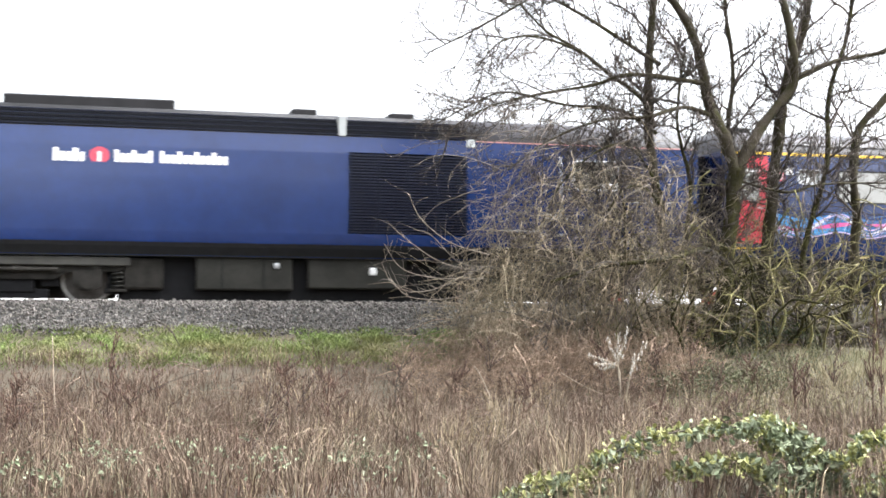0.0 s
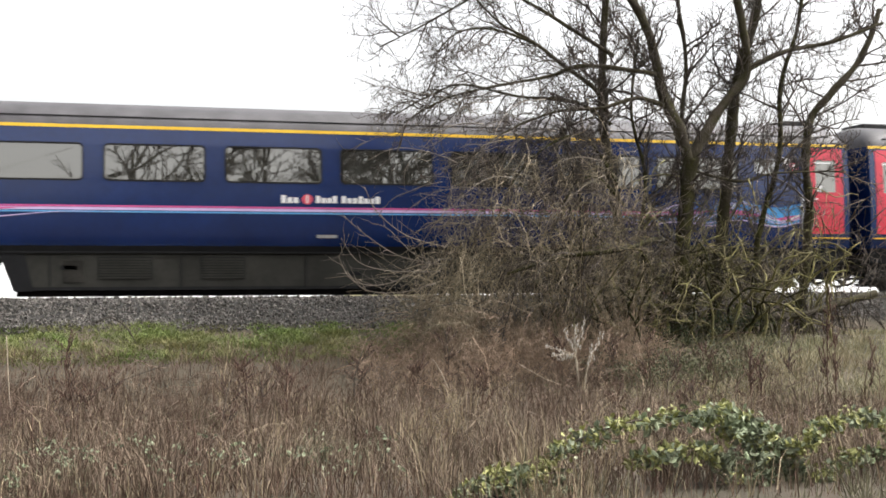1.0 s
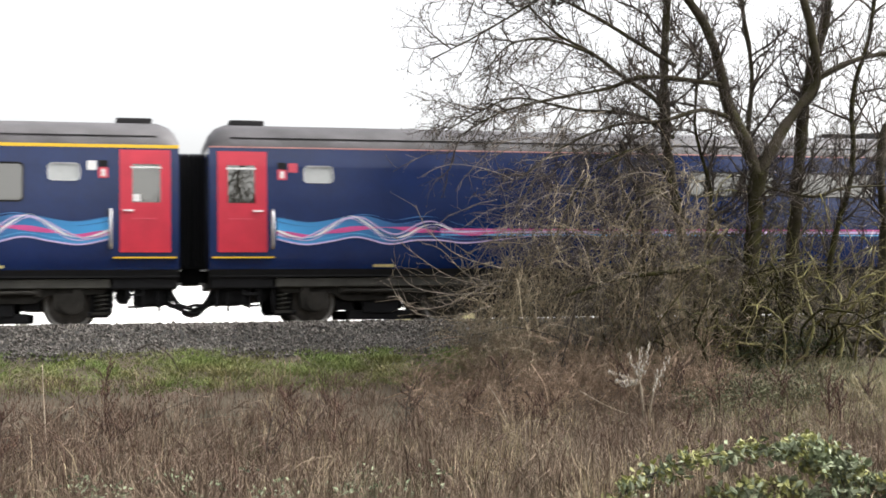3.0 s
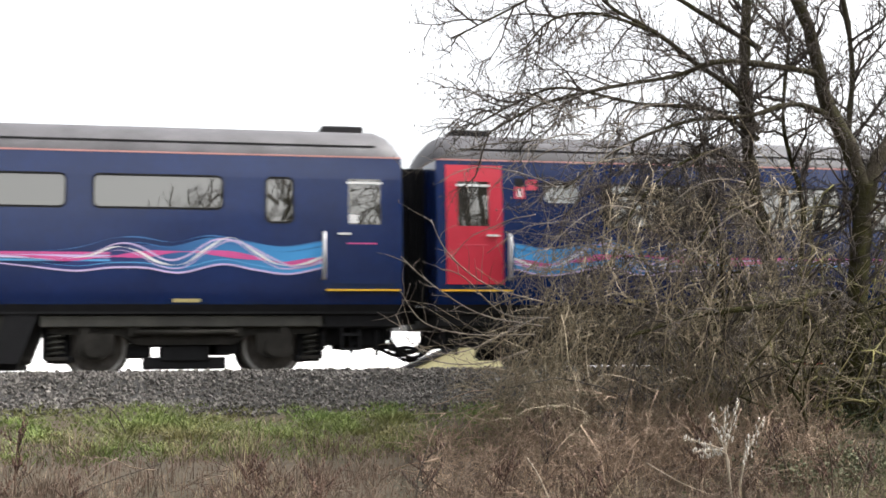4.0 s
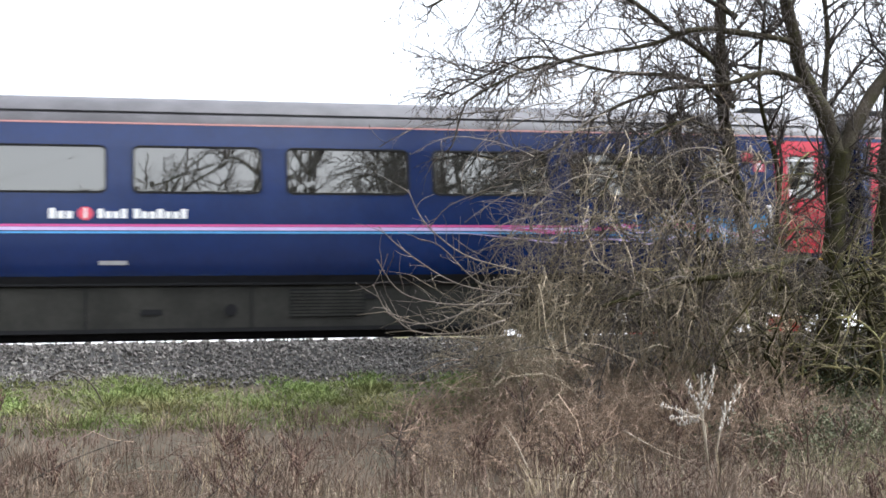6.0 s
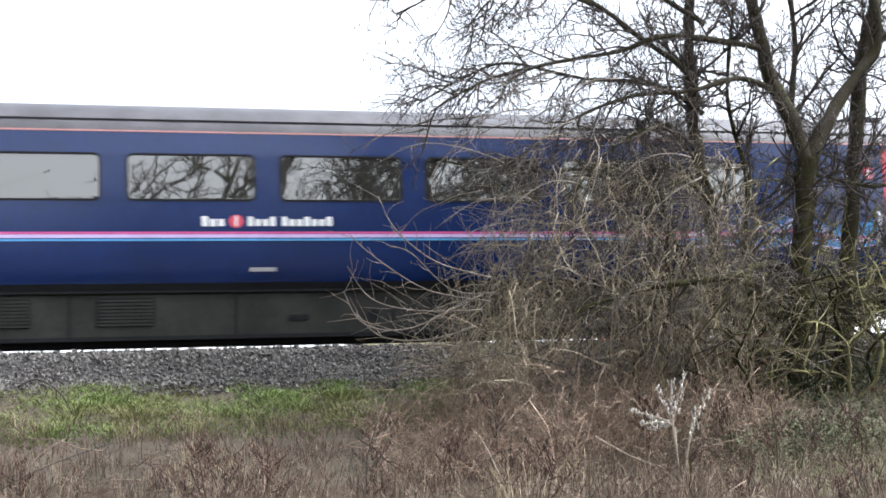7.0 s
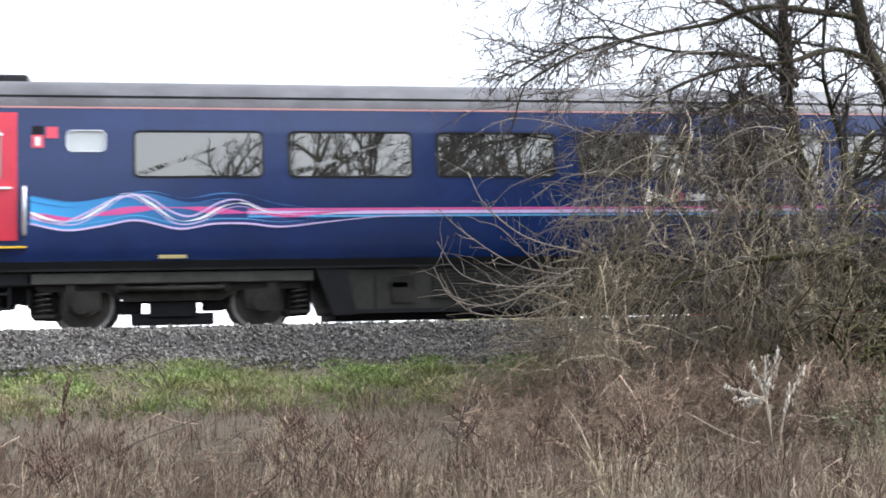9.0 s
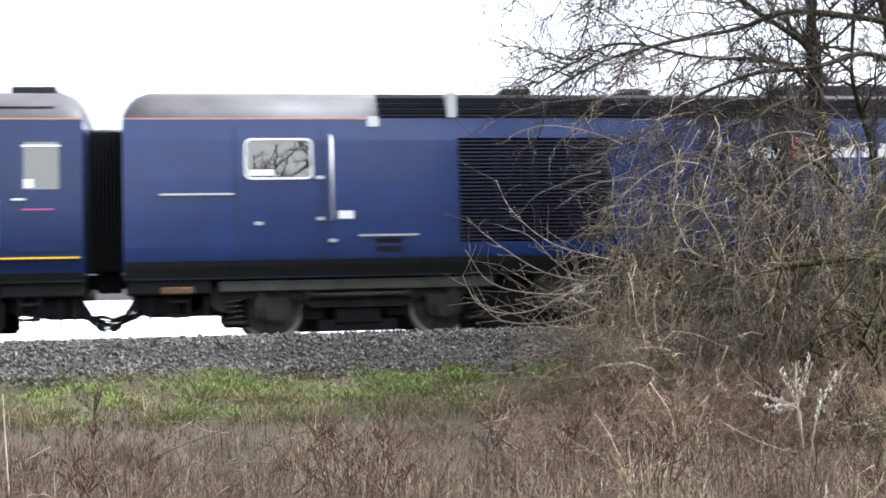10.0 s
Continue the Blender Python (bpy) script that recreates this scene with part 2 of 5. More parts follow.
def build_ballast():
    """Loose stones on the shoulder of the track bed."""
    rng = np.random.default_rng(4)
    octa = np.array([(1, 0, 0), (-1, 0, 0), (0, 1, 0), (0, -1, 0), (0, 0, 1), (0, 0, -1), (.6, .6, .5), (-.6, .6, -.5), (.6, -.6, -.5), (-.6, -.6, .5)])
    hull = [(0, 6, 4), (0, 2, 6), (2, 4, 6), (4, 9, 0), (0, 9, 3), (4, 1, 9), (1, 3, 9), (2, 1, 4), (2, 7, 1), (2, 5, 7), (5, 1, 7), (0, 8, 5), (0, 3, 8), (3, 5, 8), (0, 5, 2), (1, 5, 3)]
    vs, fs = [], []
    for i in range(44000):
        x = rng.uniform(-7, 21)
        y = rng.uniform(24.1, 25.65)
        if y < 24.3 and rng.random() < 0.6:
            continue
        s = rng.uniform(0.012, 0.027) if rng.random() < 0.9 else rng.uniform(0.026, 0.04)
        p = octa * s * rng.uniform(0.65, 1.35, 3) + rng.normal(0, s * 0.16, (10, 3))
        a, b = rng.uniform(0, 6.3, 2)
        rot = np.array([[math.cos(a), -math.sin(a), 0], [math.sin(a), math.cos(a), 0], [0, 0, 1]]) @ np.array([[1, 0, 0], [0, math.cos(b), -math.sin(b)], [0, math.sin(b), math.cos(b)]])
        z = float(np.interp(y, PY, PZ)) + rng.uniform(0.0, 0.045)
        base = len(vs)
        vs.extend((p @ rot.T + (x, y, z)).tolist())
        fs.extend([(base + q[0], base + q[1], base + q[2]) for q in hull])
    b = raw("ballast", vs, fs, BALLAST)
    tagged(b, "loose grey granite ballast along the railway", "ballast", kind="stuff")


build_ballast()


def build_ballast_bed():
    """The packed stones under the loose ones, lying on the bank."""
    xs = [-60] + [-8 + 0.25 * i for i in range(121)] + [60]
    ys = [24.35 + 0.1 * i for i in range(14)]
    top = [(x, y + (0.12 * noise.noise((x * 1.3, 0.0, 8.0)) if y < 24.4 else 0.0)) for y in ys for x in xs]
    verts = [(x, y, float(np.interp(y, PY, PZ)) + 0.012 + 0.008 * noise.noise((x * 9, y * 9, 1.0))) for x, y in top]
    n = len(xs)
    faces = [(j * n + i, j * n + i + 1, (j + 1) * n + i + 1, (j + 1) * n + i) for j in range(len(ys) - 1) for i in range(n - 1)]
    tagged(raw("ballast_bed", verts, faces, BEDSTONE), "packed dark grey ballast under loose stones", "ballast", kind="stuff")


build_ballast_bed()

# ---- the train ----
SIDE = [(0.95, 1.27), (1.15, 1.335), (1.4, 1.365), (1.7, 1.37), (2.0, 1.37), (2.4, 1.36), (3.0, 1.325), (3.33, 1.285), (3.45, 1.25)]
SZ, SW = [p[0] for p in SIDE], [p[1] for p in SIDE]
ZS = [0.95, 1.05, 1.15, 1.28, 1.4, 1.55, 1.7, 1.85, 2.0, 2.15, 2.3, 2.47, 2.63, 2.8, 2.97, 3.1, 3.22, 3.33]


def half(z):
    return float(np.interp(z, SZ, SW))


def skin(bm, xs, zs, side, holes=(), off=0.0):
    """A curved sheet that follows the body side; cells inside a hole (x0, x1, z0, z1) stay open."""
    xs, zs = sorted(set(xs)), sorted(set(zs))
    grid = [[bm.verts.new((x, side * (half(z) + off), z)) for x in xs] for z in zs]
    for j in range(len(zs) - 1):
        for i in range(len(xs) - 1):
            cx, cz = (xs[i] + xs[i + 1]) / 2, (zs[j] + zs[j + 1]) / 2
            if any(h[0] < cx < h[1] and h[2] < cz < h[3] for h in holes):
                continue
            q = (grid[j][i], grid[j][i + 1], grid[j + 1][i + 1], grid[j + 1][i])
            bm.faces.new(q if side < 0 else q[::-1])
    for f in bm.faces:
        f.smooth = True
    return bm


def slab(x0, x1, z0, z1, side, off, thick=0.008, n=6, holes=()):
    """A thin curved plate on the body side, with its edges closed."""
    zs = [z0 + (z1 - z0) * i / n for i in range(n + 1)] + [h[k] for h in holes for k in (2, 3)]
    xs = [x0, x1] + [h[k] for h in holes for k in (0, 1)]
    bm = skin(bmesh.new(), xs, zs, side, holes, off)
    ex = bmesh.ops.extrude_face_region(bm, geom=list(bm.faces))
    for v in ex["geom"]:
        if isinstance(v, bmesh.types.BMVert):
            v.co.y -= side * thick
    bmesh.ops.recalc_face_normals(bm, faces=list(bm.faces))
    for f in bm.faces:
        f.smooth = False
    return bm


def pane_outline(x0, x1, z0, z1, r=0.07, n=4):
    out = []
    for cx, cz, a0 in ((x1 - r, z0 + r, -90), (x1 - r, z1 - r, 0), (x0 + r, z1 - r, 90), (x0 + r, z0 + r, 180)):
        out += [(cx + r * math.cos(radians(a0 + 90 * k / n)), cz + r * math.sin(radians(a0 + 90 * k / n))) for k in range(n + 1)]
    return out


def window(parent, x0, x1, z0, z1, side, glass, frame_mat, rim=0.03, frame_out=0.006, name="window"):
    """A glazed light with rounded corners: the pane, and a rubber or metal frame round it."""
    bm = bmesh.new()
    vs = [bm.verts.new((x, side * (half(z) - 0.012), z)) for x, z in pane_outline(x0 - 0.01, x1 + 0.01, z0 - 0.01, z1 + 0.01)]
    f = bm.faces.new(vs if side < 0 else vs[::-1])
    pane = part(name, bm, glass, parent)
    bm = bmesh.new()
    a = [bm.verts.new((x, side * (half(z) + frame_out), z)) for x, z in pane_outline(x0 - rim, x1 + rim, z0 - rim, z1 + rim, 0.07 + rim)]
    b = [bm.verts.new((x, side * (half(z) + frame_out), z)) for x, z in pane_outline(x0, x1, z0, z1)]
    c = [bm.verts.new((x, side * (half(z) - 0.03), z)) for x, z in pane_outline(x0, x1, z0, z1)]
    d = [bm.verts.new((x, side * (half(z) - 0.005), z)) for x, z in pane_outline(x0 - rim, x1 + rim, z0 - rim, z1 + rim, 0.07 + rim)]
    n = len(a)
    for i in range(n):
        j = (i + 1) % n
        bm.faces.new((a[i], a[j], b[j], b[i]))
        bm.faces.new((b[i], b[j], c[j], c[i]))
        bm.faces.new((d[i], d[j], a[j], a[i]))
    part("window_frame", bm, frame_mat, pane)
    return pane


ROOFP = [(1.285, 3.33), (1.25, 3.45), (1.16, 3.56), (1.0, 3.69), (0.75, 3.79), (0.4, 3.85), (0.0, 3.875)]


def roof_mesh(x0, x1, dome=0.35, rise=0.0, domed=(True, True)):
    """A roof shell with rounded or plain ends."""
    full = [(-w, z + (rise if z > 3.4 else 0)) for w, z in ROOFP] + [(w, z + (rise if z > 3.4 else 0)) for w, z in ROOFP[-2::-1]]
    first = [(x0, 0.35), (x0 + 0.06, 0.62), (x0 + 0.16, 0.84), (x0 + dome, 1.0)] if domed[0] else [(x0, 1.0)]
    last = [(x1 - dome, 1.0), (x1 - 0.16, 0.84), (x1 - 0.06, 0.62), (x1, 0.35)] if domed[1] else [(x1, 1.0)]
    stations = first + last
    bm = bmesh.new()
    rows = [[bm.verts.new((x, y * (0.8 + 0.2 * k ** 0.5), 3.33 + (z - 3.33) * k)) for y, z in full] for x, k in stations]
    for a, b in zip(rows, rows[1:]):
        for i in range(len(full) - 1):
            bm.faces.new((a[i], b[i], b[i + 1], a[i + 1]))
    bm.faces.new(rows[0])
    bm.faces.new(rows[-1][::-1])
    bmesh.ops.recalc_face_normals(bm, faces=list(bm.faces))
    for f in bm.faces:
        f.smooth = True
    return bm


# waves of the livery: metres from the hand rail, height over the rail
WAVE_WHITE = [(0.0, 1.78), (0.3, 1.67), (0.65, 1.66), (1.0, 1.84), (1.35, 2.06), (1.7, 1.90), (2.05, 1.66), (2.4, 1.68), (2.75, 1.86), (3.05, 1.90), (3.4, 1.77), (3.9, 1.72), (4.6, 1.745)]
WAVE_LOW = [(0.0, 1.62), (0.5, 1.52), (1.0, 1.58), (1.5, 1.66), (2.1, 1.53), (2.6, 1.60), (3.1, 1.60), (3.6, 1.55), (4.3, 1.62), (5.2, 1.70), (6.2, 1.705)]
WAVE_TOP = [(0.0, 2.02), (0.6, 1.93), (1.2, 2.02), (1.7, 2.08), (2.2, 1.98), (2.7, 2.05), (3.1, 2.02), (3.6, 1.88), (4.4, 1.80)]
WAVE_PINK = [(0.0, 1.74), (0.5, 1.68), (0.9, 1.74), (1.5, 1.82), (2.1, 1.84), (2.6, 1.80), (3.1, 1.76), (3.7, 1.72), (4.4, 1.77), (5.4, 1.80)]
WAVE_THIN = [(0.0, 1.70), (0.4, 1.62), (0.8, 1.78), (1.2, 1.98), (1.6, 2.02), (2.0, 1.78), (2.3, 1.72), (2.7, 1.92), (3.0, 1.95), (3.4, 1.80), (4.0, 1.70)]


def ribbon(bm, line, width, x0, direction, side, off, grow=0.0):
    pts = smoothline([(s, 0, z) for s, z in line], 5)
    n = len(pts)
    prev = None
    for i, p in enumerate(pts):
        w = width * (0.55 + 0.45 * math.sin(i * 0.55 + grow)) if grow else width
        w *= max(0.12, min(1.0, (n - 1 - i) / (0.3 * n)))
        cur = [bm.verts.new((x0 + direction * p.x, side * (half(p.z + k) + off), p.z + k)) for k in (-w / 2, w / 2)]
        if prev:
            bm.faces.new((prev[0], cur[0], cur[1], prev[1]))
        prev = cur
    return bm


def wave_patch(bm, x0, direction, side, off):
    """The broad blue field behind the wave lines."""
    top, low = smoothline([(s, 0, z) for s, z in WAVE_TOP], 4), smoothline([(s, 0, z) for s, z in WAVE_LOW], 4)
    prev = None
    for i in range(26):
        s = i * 0.17
        zt = float(np.interp(s, [p.x for p in top], [p.z for p in top]))
        zl = float(np.interp(s, [p.x for p in low], [p.z for p in low]))
        zt = zl + (zt - zl) * max(0.02, 1 - (s / 4.3) ** 3)
        cur = [bm.verts.new((x0 + direction * s, side * (half(z) + off), z)) for z in (zl, zl * 0.66 + zt * 0.34, zl * 0.33 + zt * 0.67, zt)]
        if prev:
            for k in range(3):
                bm.faces.new((prev[k], cur[k], cur[k + 1], prev[k + 1]))
        prev = cur
    return bm


def fade(name, near, far, reach, start):
    """Paint that fades from one colour to another along the body."""
    m = material(name, far, 0.4)
    t = m.node_tree
    sep, rng, mix = t.nodes.new("ShaderNodeSeparateXYZ"), t.nodes.new("ShaderNodeMapRange"), t.nodes.new("ShaderNodeMix")
    t.links.new(t.nodes.new("ShaderNodeTexCoord").outputs["Object"], sep.inputs[0])
    rng.inputs[1].default_value, rng.inputs[2].default_value = start, start + reach
    t.links.new(sep.outputs[0], rng.inputs[0])
    mix.data_type = "RGBA"
    mix.inputs[6].default_value, mix.inputs[7].default_value = (*near, 1), (*far, 1)
    t.links.new(rng.outputs[0], mix.inputs[0])
    t.links.new(mix.outputs[2], t.nodes["Principled BSDF"].inputs["Base Color"])
    return m


DEEP = (0.016, 0.03, 0.13)
FADE_L = fade("blue wave field fading right", (0.06, 0.33, 0.68), DEEP, 2.9, 1.45)
FADE_R = fade("blue wave field fading left", (0.06, 0.33, 0.68), DEEP, -2.9, 22.15)
MIDCYAN = material("mid blue wave line", (0.05, 0.20, 0.50), 0.4, vary=0.3, scale=3.0)
AXLES = []


def build_bogie(parent, x, base=2.6, r=0.457):
    """A two-axle bogie with side frames, axle boxes, coil springs and wheelsets."""
    bm = bmesh.new()
    for s in (-1, 1):
        y0, y1 = sorted((s * 0.98, s * 1.12))
        prism(bm, [(x - 2.0, 0.74), (x - 1.9, 0.64), (x - 0.95, 0.62), (x - 0.7, 0.48), (x + 0.7, 0.48), (x + 0.95, 0.62), (x + 1.9, 0.64), (x + 2.0, 0.74)], y0, y1)
    box(bm, x - 0.3, x + 0.3, -1.0, 1.0, 0.5, 0.85)
    bog = part("bogie", bm, UNDER, parent, "dusty grey steel bogie with coil springs")
    for s in (-1, 1):
        bm = boxed(x - 2.08, x + 2.08, *sorted((s * 1.02, s * 1.22)), 0.74, 0.91, bevel=0.02)
        beam = part("side_beam", bm, FRAME, bog, "dusty grey side beam")
        for q in (-1.45, -0.75, 0.0, 0.75, 1.45):
            bm = boxed(x + q - 0.07, x + q + 0.07, *sorted((s * 1.0, s * 1.19)), 0.60, 0.75, bevel=0.01)
            part("bracket", bm, UNDER, bog)
        for d in (-base / 2, base / 2):
            a = x + d
            bm = bmesh.new()
            prism(bm, [(a - 0.27, 0.64), (a - 0.25, 0.36), (a - 0.1, 0.27), (a + 0.1, 0.27), (a + 0.25, 0.36), (a + 0.27, 0.64)], *sorted((s * 1.0, s * 1.2)))
            drum(bm, a, *sorted((s * 1.1, s * 1.27)), 0.44, 0.14, 14)
            part("axle_box", bm, UNDER, bog)
            out = a + math.copysign(0.56, d)
            tb = Tubes()
            tb.add([(out + 0.11 * math.cos(k * 0.9), s * 1.08 + 0.11 * math.sin(k * 0.9), 0.30 + 0.0115 * k) for k in range(32)], 0.022, 0.022, 4)
            tb.build("coil_spring", SKIRT, bog)
            part("spring_seat", boxed(out - 0.16, out + 0.16, *sorted((s * 0.95, s * 1.2)), 0.26, 0.31), UNDER, bog)
        tb = Tubes()
        tb.add([(x - 0.75, s * 1.2, 0.66), (x, s * 1.21, 0.66), (x + 0.75, s * 1.2, 0.67)], 0.04, 0.04, 8)
        tb.build("damper", UNDER, bog)
        for u0, u1, v0, v1, w0, w1 in ((-0.62, 0.6, 0.85, 1.0, 0.12, 0.30), (-0.85, -0.5, 0.8, 0.95, 0.3, 0.5), (0.45, 0.8, 0.8, 0.95, 0.34, 0.55), (1.62, 2.0, 0.85, 1.1, 0.22, 0.32), (-2.0, -1.62, 0.85, 1.1, 0.22, 0.32), (-0.35, 0.35, 0.9, 1.05, 0.24, 0.48), (1.66, 2.06, 0.86, 0.97, 0.28, 0.76), (-2.06, -1.66, 0.86, 0.97, 0.28, 0.76)):
            part("brake_gear", boxed(x + u0, x + u1, *sorted((s * v0, s * v1)), w0, w1, bevel=0.02), BLACK, bog)
    for d in (-base / 2, base / 2):
        bm = bmesh.new()
        drum(bm, 0, -0.95, 0.95, 0, 0.09, 12)
        for s in (-1, 1):
            drum(bm, 0, *sorted((s * 0.66, s * 0.79)), 0, r, 32)
            drum(bm, 0, *sorted((s * 0.64, s * 0.67)), 0, r + 0.028, 32)
            drum(bm, 0, *sorted((s * 0.78, s * 0.82)), 0, 0.17, 16)
            for k in range(6):
                a = k * math.pi / 3
                drum(bm, 0.29 * math.cos(a), *sorted((s * 0.785, s * 0.795)), 0.29 * math.sin(a), 0.03, 6)
            # pale ring: the light gleaming on the worn rim is put into its colour
            dull = len(bm.faces)
            drum(bm, 0, *sorted((s * 0.78, s * 0.793)), 0, r - 0.015, 32)
            bm.faces.ensure_lookup_table()
            for f in bm.faces[dull:]:
                f.material_index = 1
            drum(bm, 0, *sorted((s * 0.78, s * 0.797)), 0, r - 0.07, 32)
        w = part("wheelset", bm, STEEL, bog, "worn steel wheels on one axle")
        w.data.materials.append(RIM)
        w.location = (x + d, 0, r)
        AXLES.append((w, x + d, r))
    return bog


def build_end_gear(parent, x, toward):
    """Coupler, gangway bellows and hanging hoses at one end; toward is +1 or -1, out of the body."""
    bm = bmesh.new()
    for k in range(5):
        xa = x + toward * (0.02 + 0.055 * k)
        box(bm, *sorted((xa, xa + toward * 0.035)), -0.52 + 0.02 * (k % 2), 0.52 - 0.02 * (k % 2), 1.12, 3.28)
    part("gangway", bm, BLACK, parent, "black concertina gangway")
    part("headstock", boxed(*sorted((x - toward * 0.02, x - toward * 1.25)), -1.22, 1.22, 0.72, 0.96, bevel=0.03), BLACK, parent)
    for y in (-1.0, 0.62):
        part("damper_box", boxed(*sorted((x - toward * 0.2, x - toward * 0.78)), y, y + 0.4, 0.42, 0.74, bevel=0.05), BLACK, parent)
    bm = bmesh.new()
    drum(bm, x - toward * 0.98, -0.9, 0.9, 0.62, 0.15, 14)
    part("brake_reservoir", bm, BLACK, parent)
    for q, z1 in ((0.12, 0.36), (0.33, 0.30), (0.72, 0.34), (1.15, 0.4)):
        part("pipe_bracket", boxed(*sorted((x - toward * q, x - toward * (q + 0.05))), -1.1, -1.03, z1, 0.8), BLACK, parent)
    part("air_cylinder", boxed(*sorted((x - toward * 0.15, x - toward * 0.55)), -0.95, -0.55, 0.5, 0.75, bevel=0.06), BLACK, parent)
    bm = bmesh.new()
    box(bm, *sorted((x - toward * 0.5, x + toward * 0.28)), -0.14, 0.14, 0.86, 1.08, bevel=0.03)
    box(bm, *sorted((x + toward * 0.1, x + toward * 0.29)), -0.2, 0.2, 0.8, 1.12, bevel=0.03)
    part("coupler", bm, BLACK, parent)
    for y, low, back_in in ((-0.78, 0.26, 0.22), (-0.6, 0.34, 0.3), (-0.42, 0.22, 0.16), (0.45, 0.3, 0.25), (0.7, 0.4, 0.3)):
        tb = Tubes()
        tb.add(smoothline([(x - toward * back_in, y, 0.95), (x - toward * (back_in - 0.06), y, 0.68), (x - toward * (back_in - 0.2), y - 0.02, 0.44), (x + toward * 0.12, y, low + 0.05), (x + toward * 0.272, y, low)], 4), 0.034, 0.034, 6)
        tb.build("brake_hose", BLACK, parent)
    bm = bmesh.new()
    for k in range(2):
        box(bm, *sorted((x - toward * 0.62, x - toward * 0.92)), -1.22, -1.06, 0.38 + 0.22 * k, 0.42 + 0.22 * k)
    for d in (0.62, 0.9):
        box(bm, *sorted((x - toward * d, x - toward * (d + 0.03))), -1.2, -1.17, 0.38, 0.98)
    part("step_ladder", bm, BLACK, parent)


def ends(parent, x0, x1, mat):
    for x, t in ((x0, -1), (x1, 1)):
        bm = bmesh.new()
        zs = [0.95, 1.4, 2.0, 2.6, 3.0, 3.33]
        ring = [bm.verts.new((x + t * 0.0, -half(z) * 0.995, z)) for z in zs] + [bm.verts.new((x, half(z) * 0.995, z)) for z in reversed(zs)]
        bm.faces.new(ring)
        part("end_wall", bm, mat, parent)
        build_end_gear(parent, x, t)


def build_door(parent, x0, x1, side, paint, hinge, bar=True):
    """A slam door: curved leaf, drop-light, handle, hand-hold line."""
    hole = ((x0 + 0.18, x1 - 0.22, 2.28, 2.98) if hinge > 0 else (x0 + 0.22, x1 - 0.18, 2.28, 2.98))
    leaf = part("door", slab(x0, x1, 1.38, 3.24, side, 0.009, 0.02, 10, [hole]), paint, parent, "red slam door with a drop-light" if paint is RED else "dark blue slam door with a drop-light")
    bm = bmesh.new()
    vs = [bm.verts.new((x, side * (half(z) + 0.003), z)) for x, z in ((hole[0], hole[2]), (hole[1], hole[2]), (hole[1], hole[3]), (hole[0], hole[3]))]
    bm.faces.new(vs)
    part("drop_light", bm, GLASS, leaf)
    part("drop_light_bar", slab(hole[0] - 0.02, hole[1] + 0.02, 2.90, 2.935, side, 0.02, 0.012, 1), WHITE, leaf, "white metal bar")
    if bar:
        xh = x1 - 0.26 if hinge > 0 else x0 + 0.06
        part("door_handle", slab(xh, xh + 0.19, 2.12, 2.15, side, 0.035, 0.03, 1), WHITE, leaf, "white metal handle")
    if hinge < 0:
        part("door_notice", slab(hole[0] + 0.01, hole[0] + 0.14, 2.3, 2.43, side, 0.008, 0.004, 1), WHITE, leaf, "small white notice on the glass")
    part("door_trim", slab(x0 + 0.2, x1 - 0.25, 1.98, 2.0, side, 0.014, 0.006, 1), SIGN if paint is RED else PINK, leaf)
    return leaf


def badge(parent, x, z, side, k=1.0):
    """The operator's mark as plain bars and a disc."""
    for a, b, mat, hh in ((0.0, 0.36, WHITE, 0.075), (0.68, 1.12, WHITE, 0.07), (1.19, 1.98, WHITE, 0.07)):
        n = max(3, int((b - a) * k / 0.1))
        w = (b - a) * k / n
        for i in range(n):
            h = hh * k * (1.0 if (i % 3 == 0) else 0.72)
            part("lettering", slab(x + a * k + i * w, x + a * k + (i + 0.78) * w, z - hh * k, z - hh * k + 2 * h, side, 0.007, 0.005, 1), mat, parent)
    bm = bmesh.new()
    vs = [bm.verts.new((x + k * (0.51 + 0.11 * math.cos(i * 0.4488)), side * (half(z) + 0.007), z + k * 0.1 * math.sin(i * 0.4488))) for i in range(14)]
    bm.faces.new(vs)
    disc = part("emblem", bm, SIGN, parent, "pink-red round emblem")
    part("emblem_slash", slab(x + k * 0.49, x + k * 0.53, z - k * 0.07, z + k * 0.08, side, 0.011, 0.004, 1), WHITE, disc)


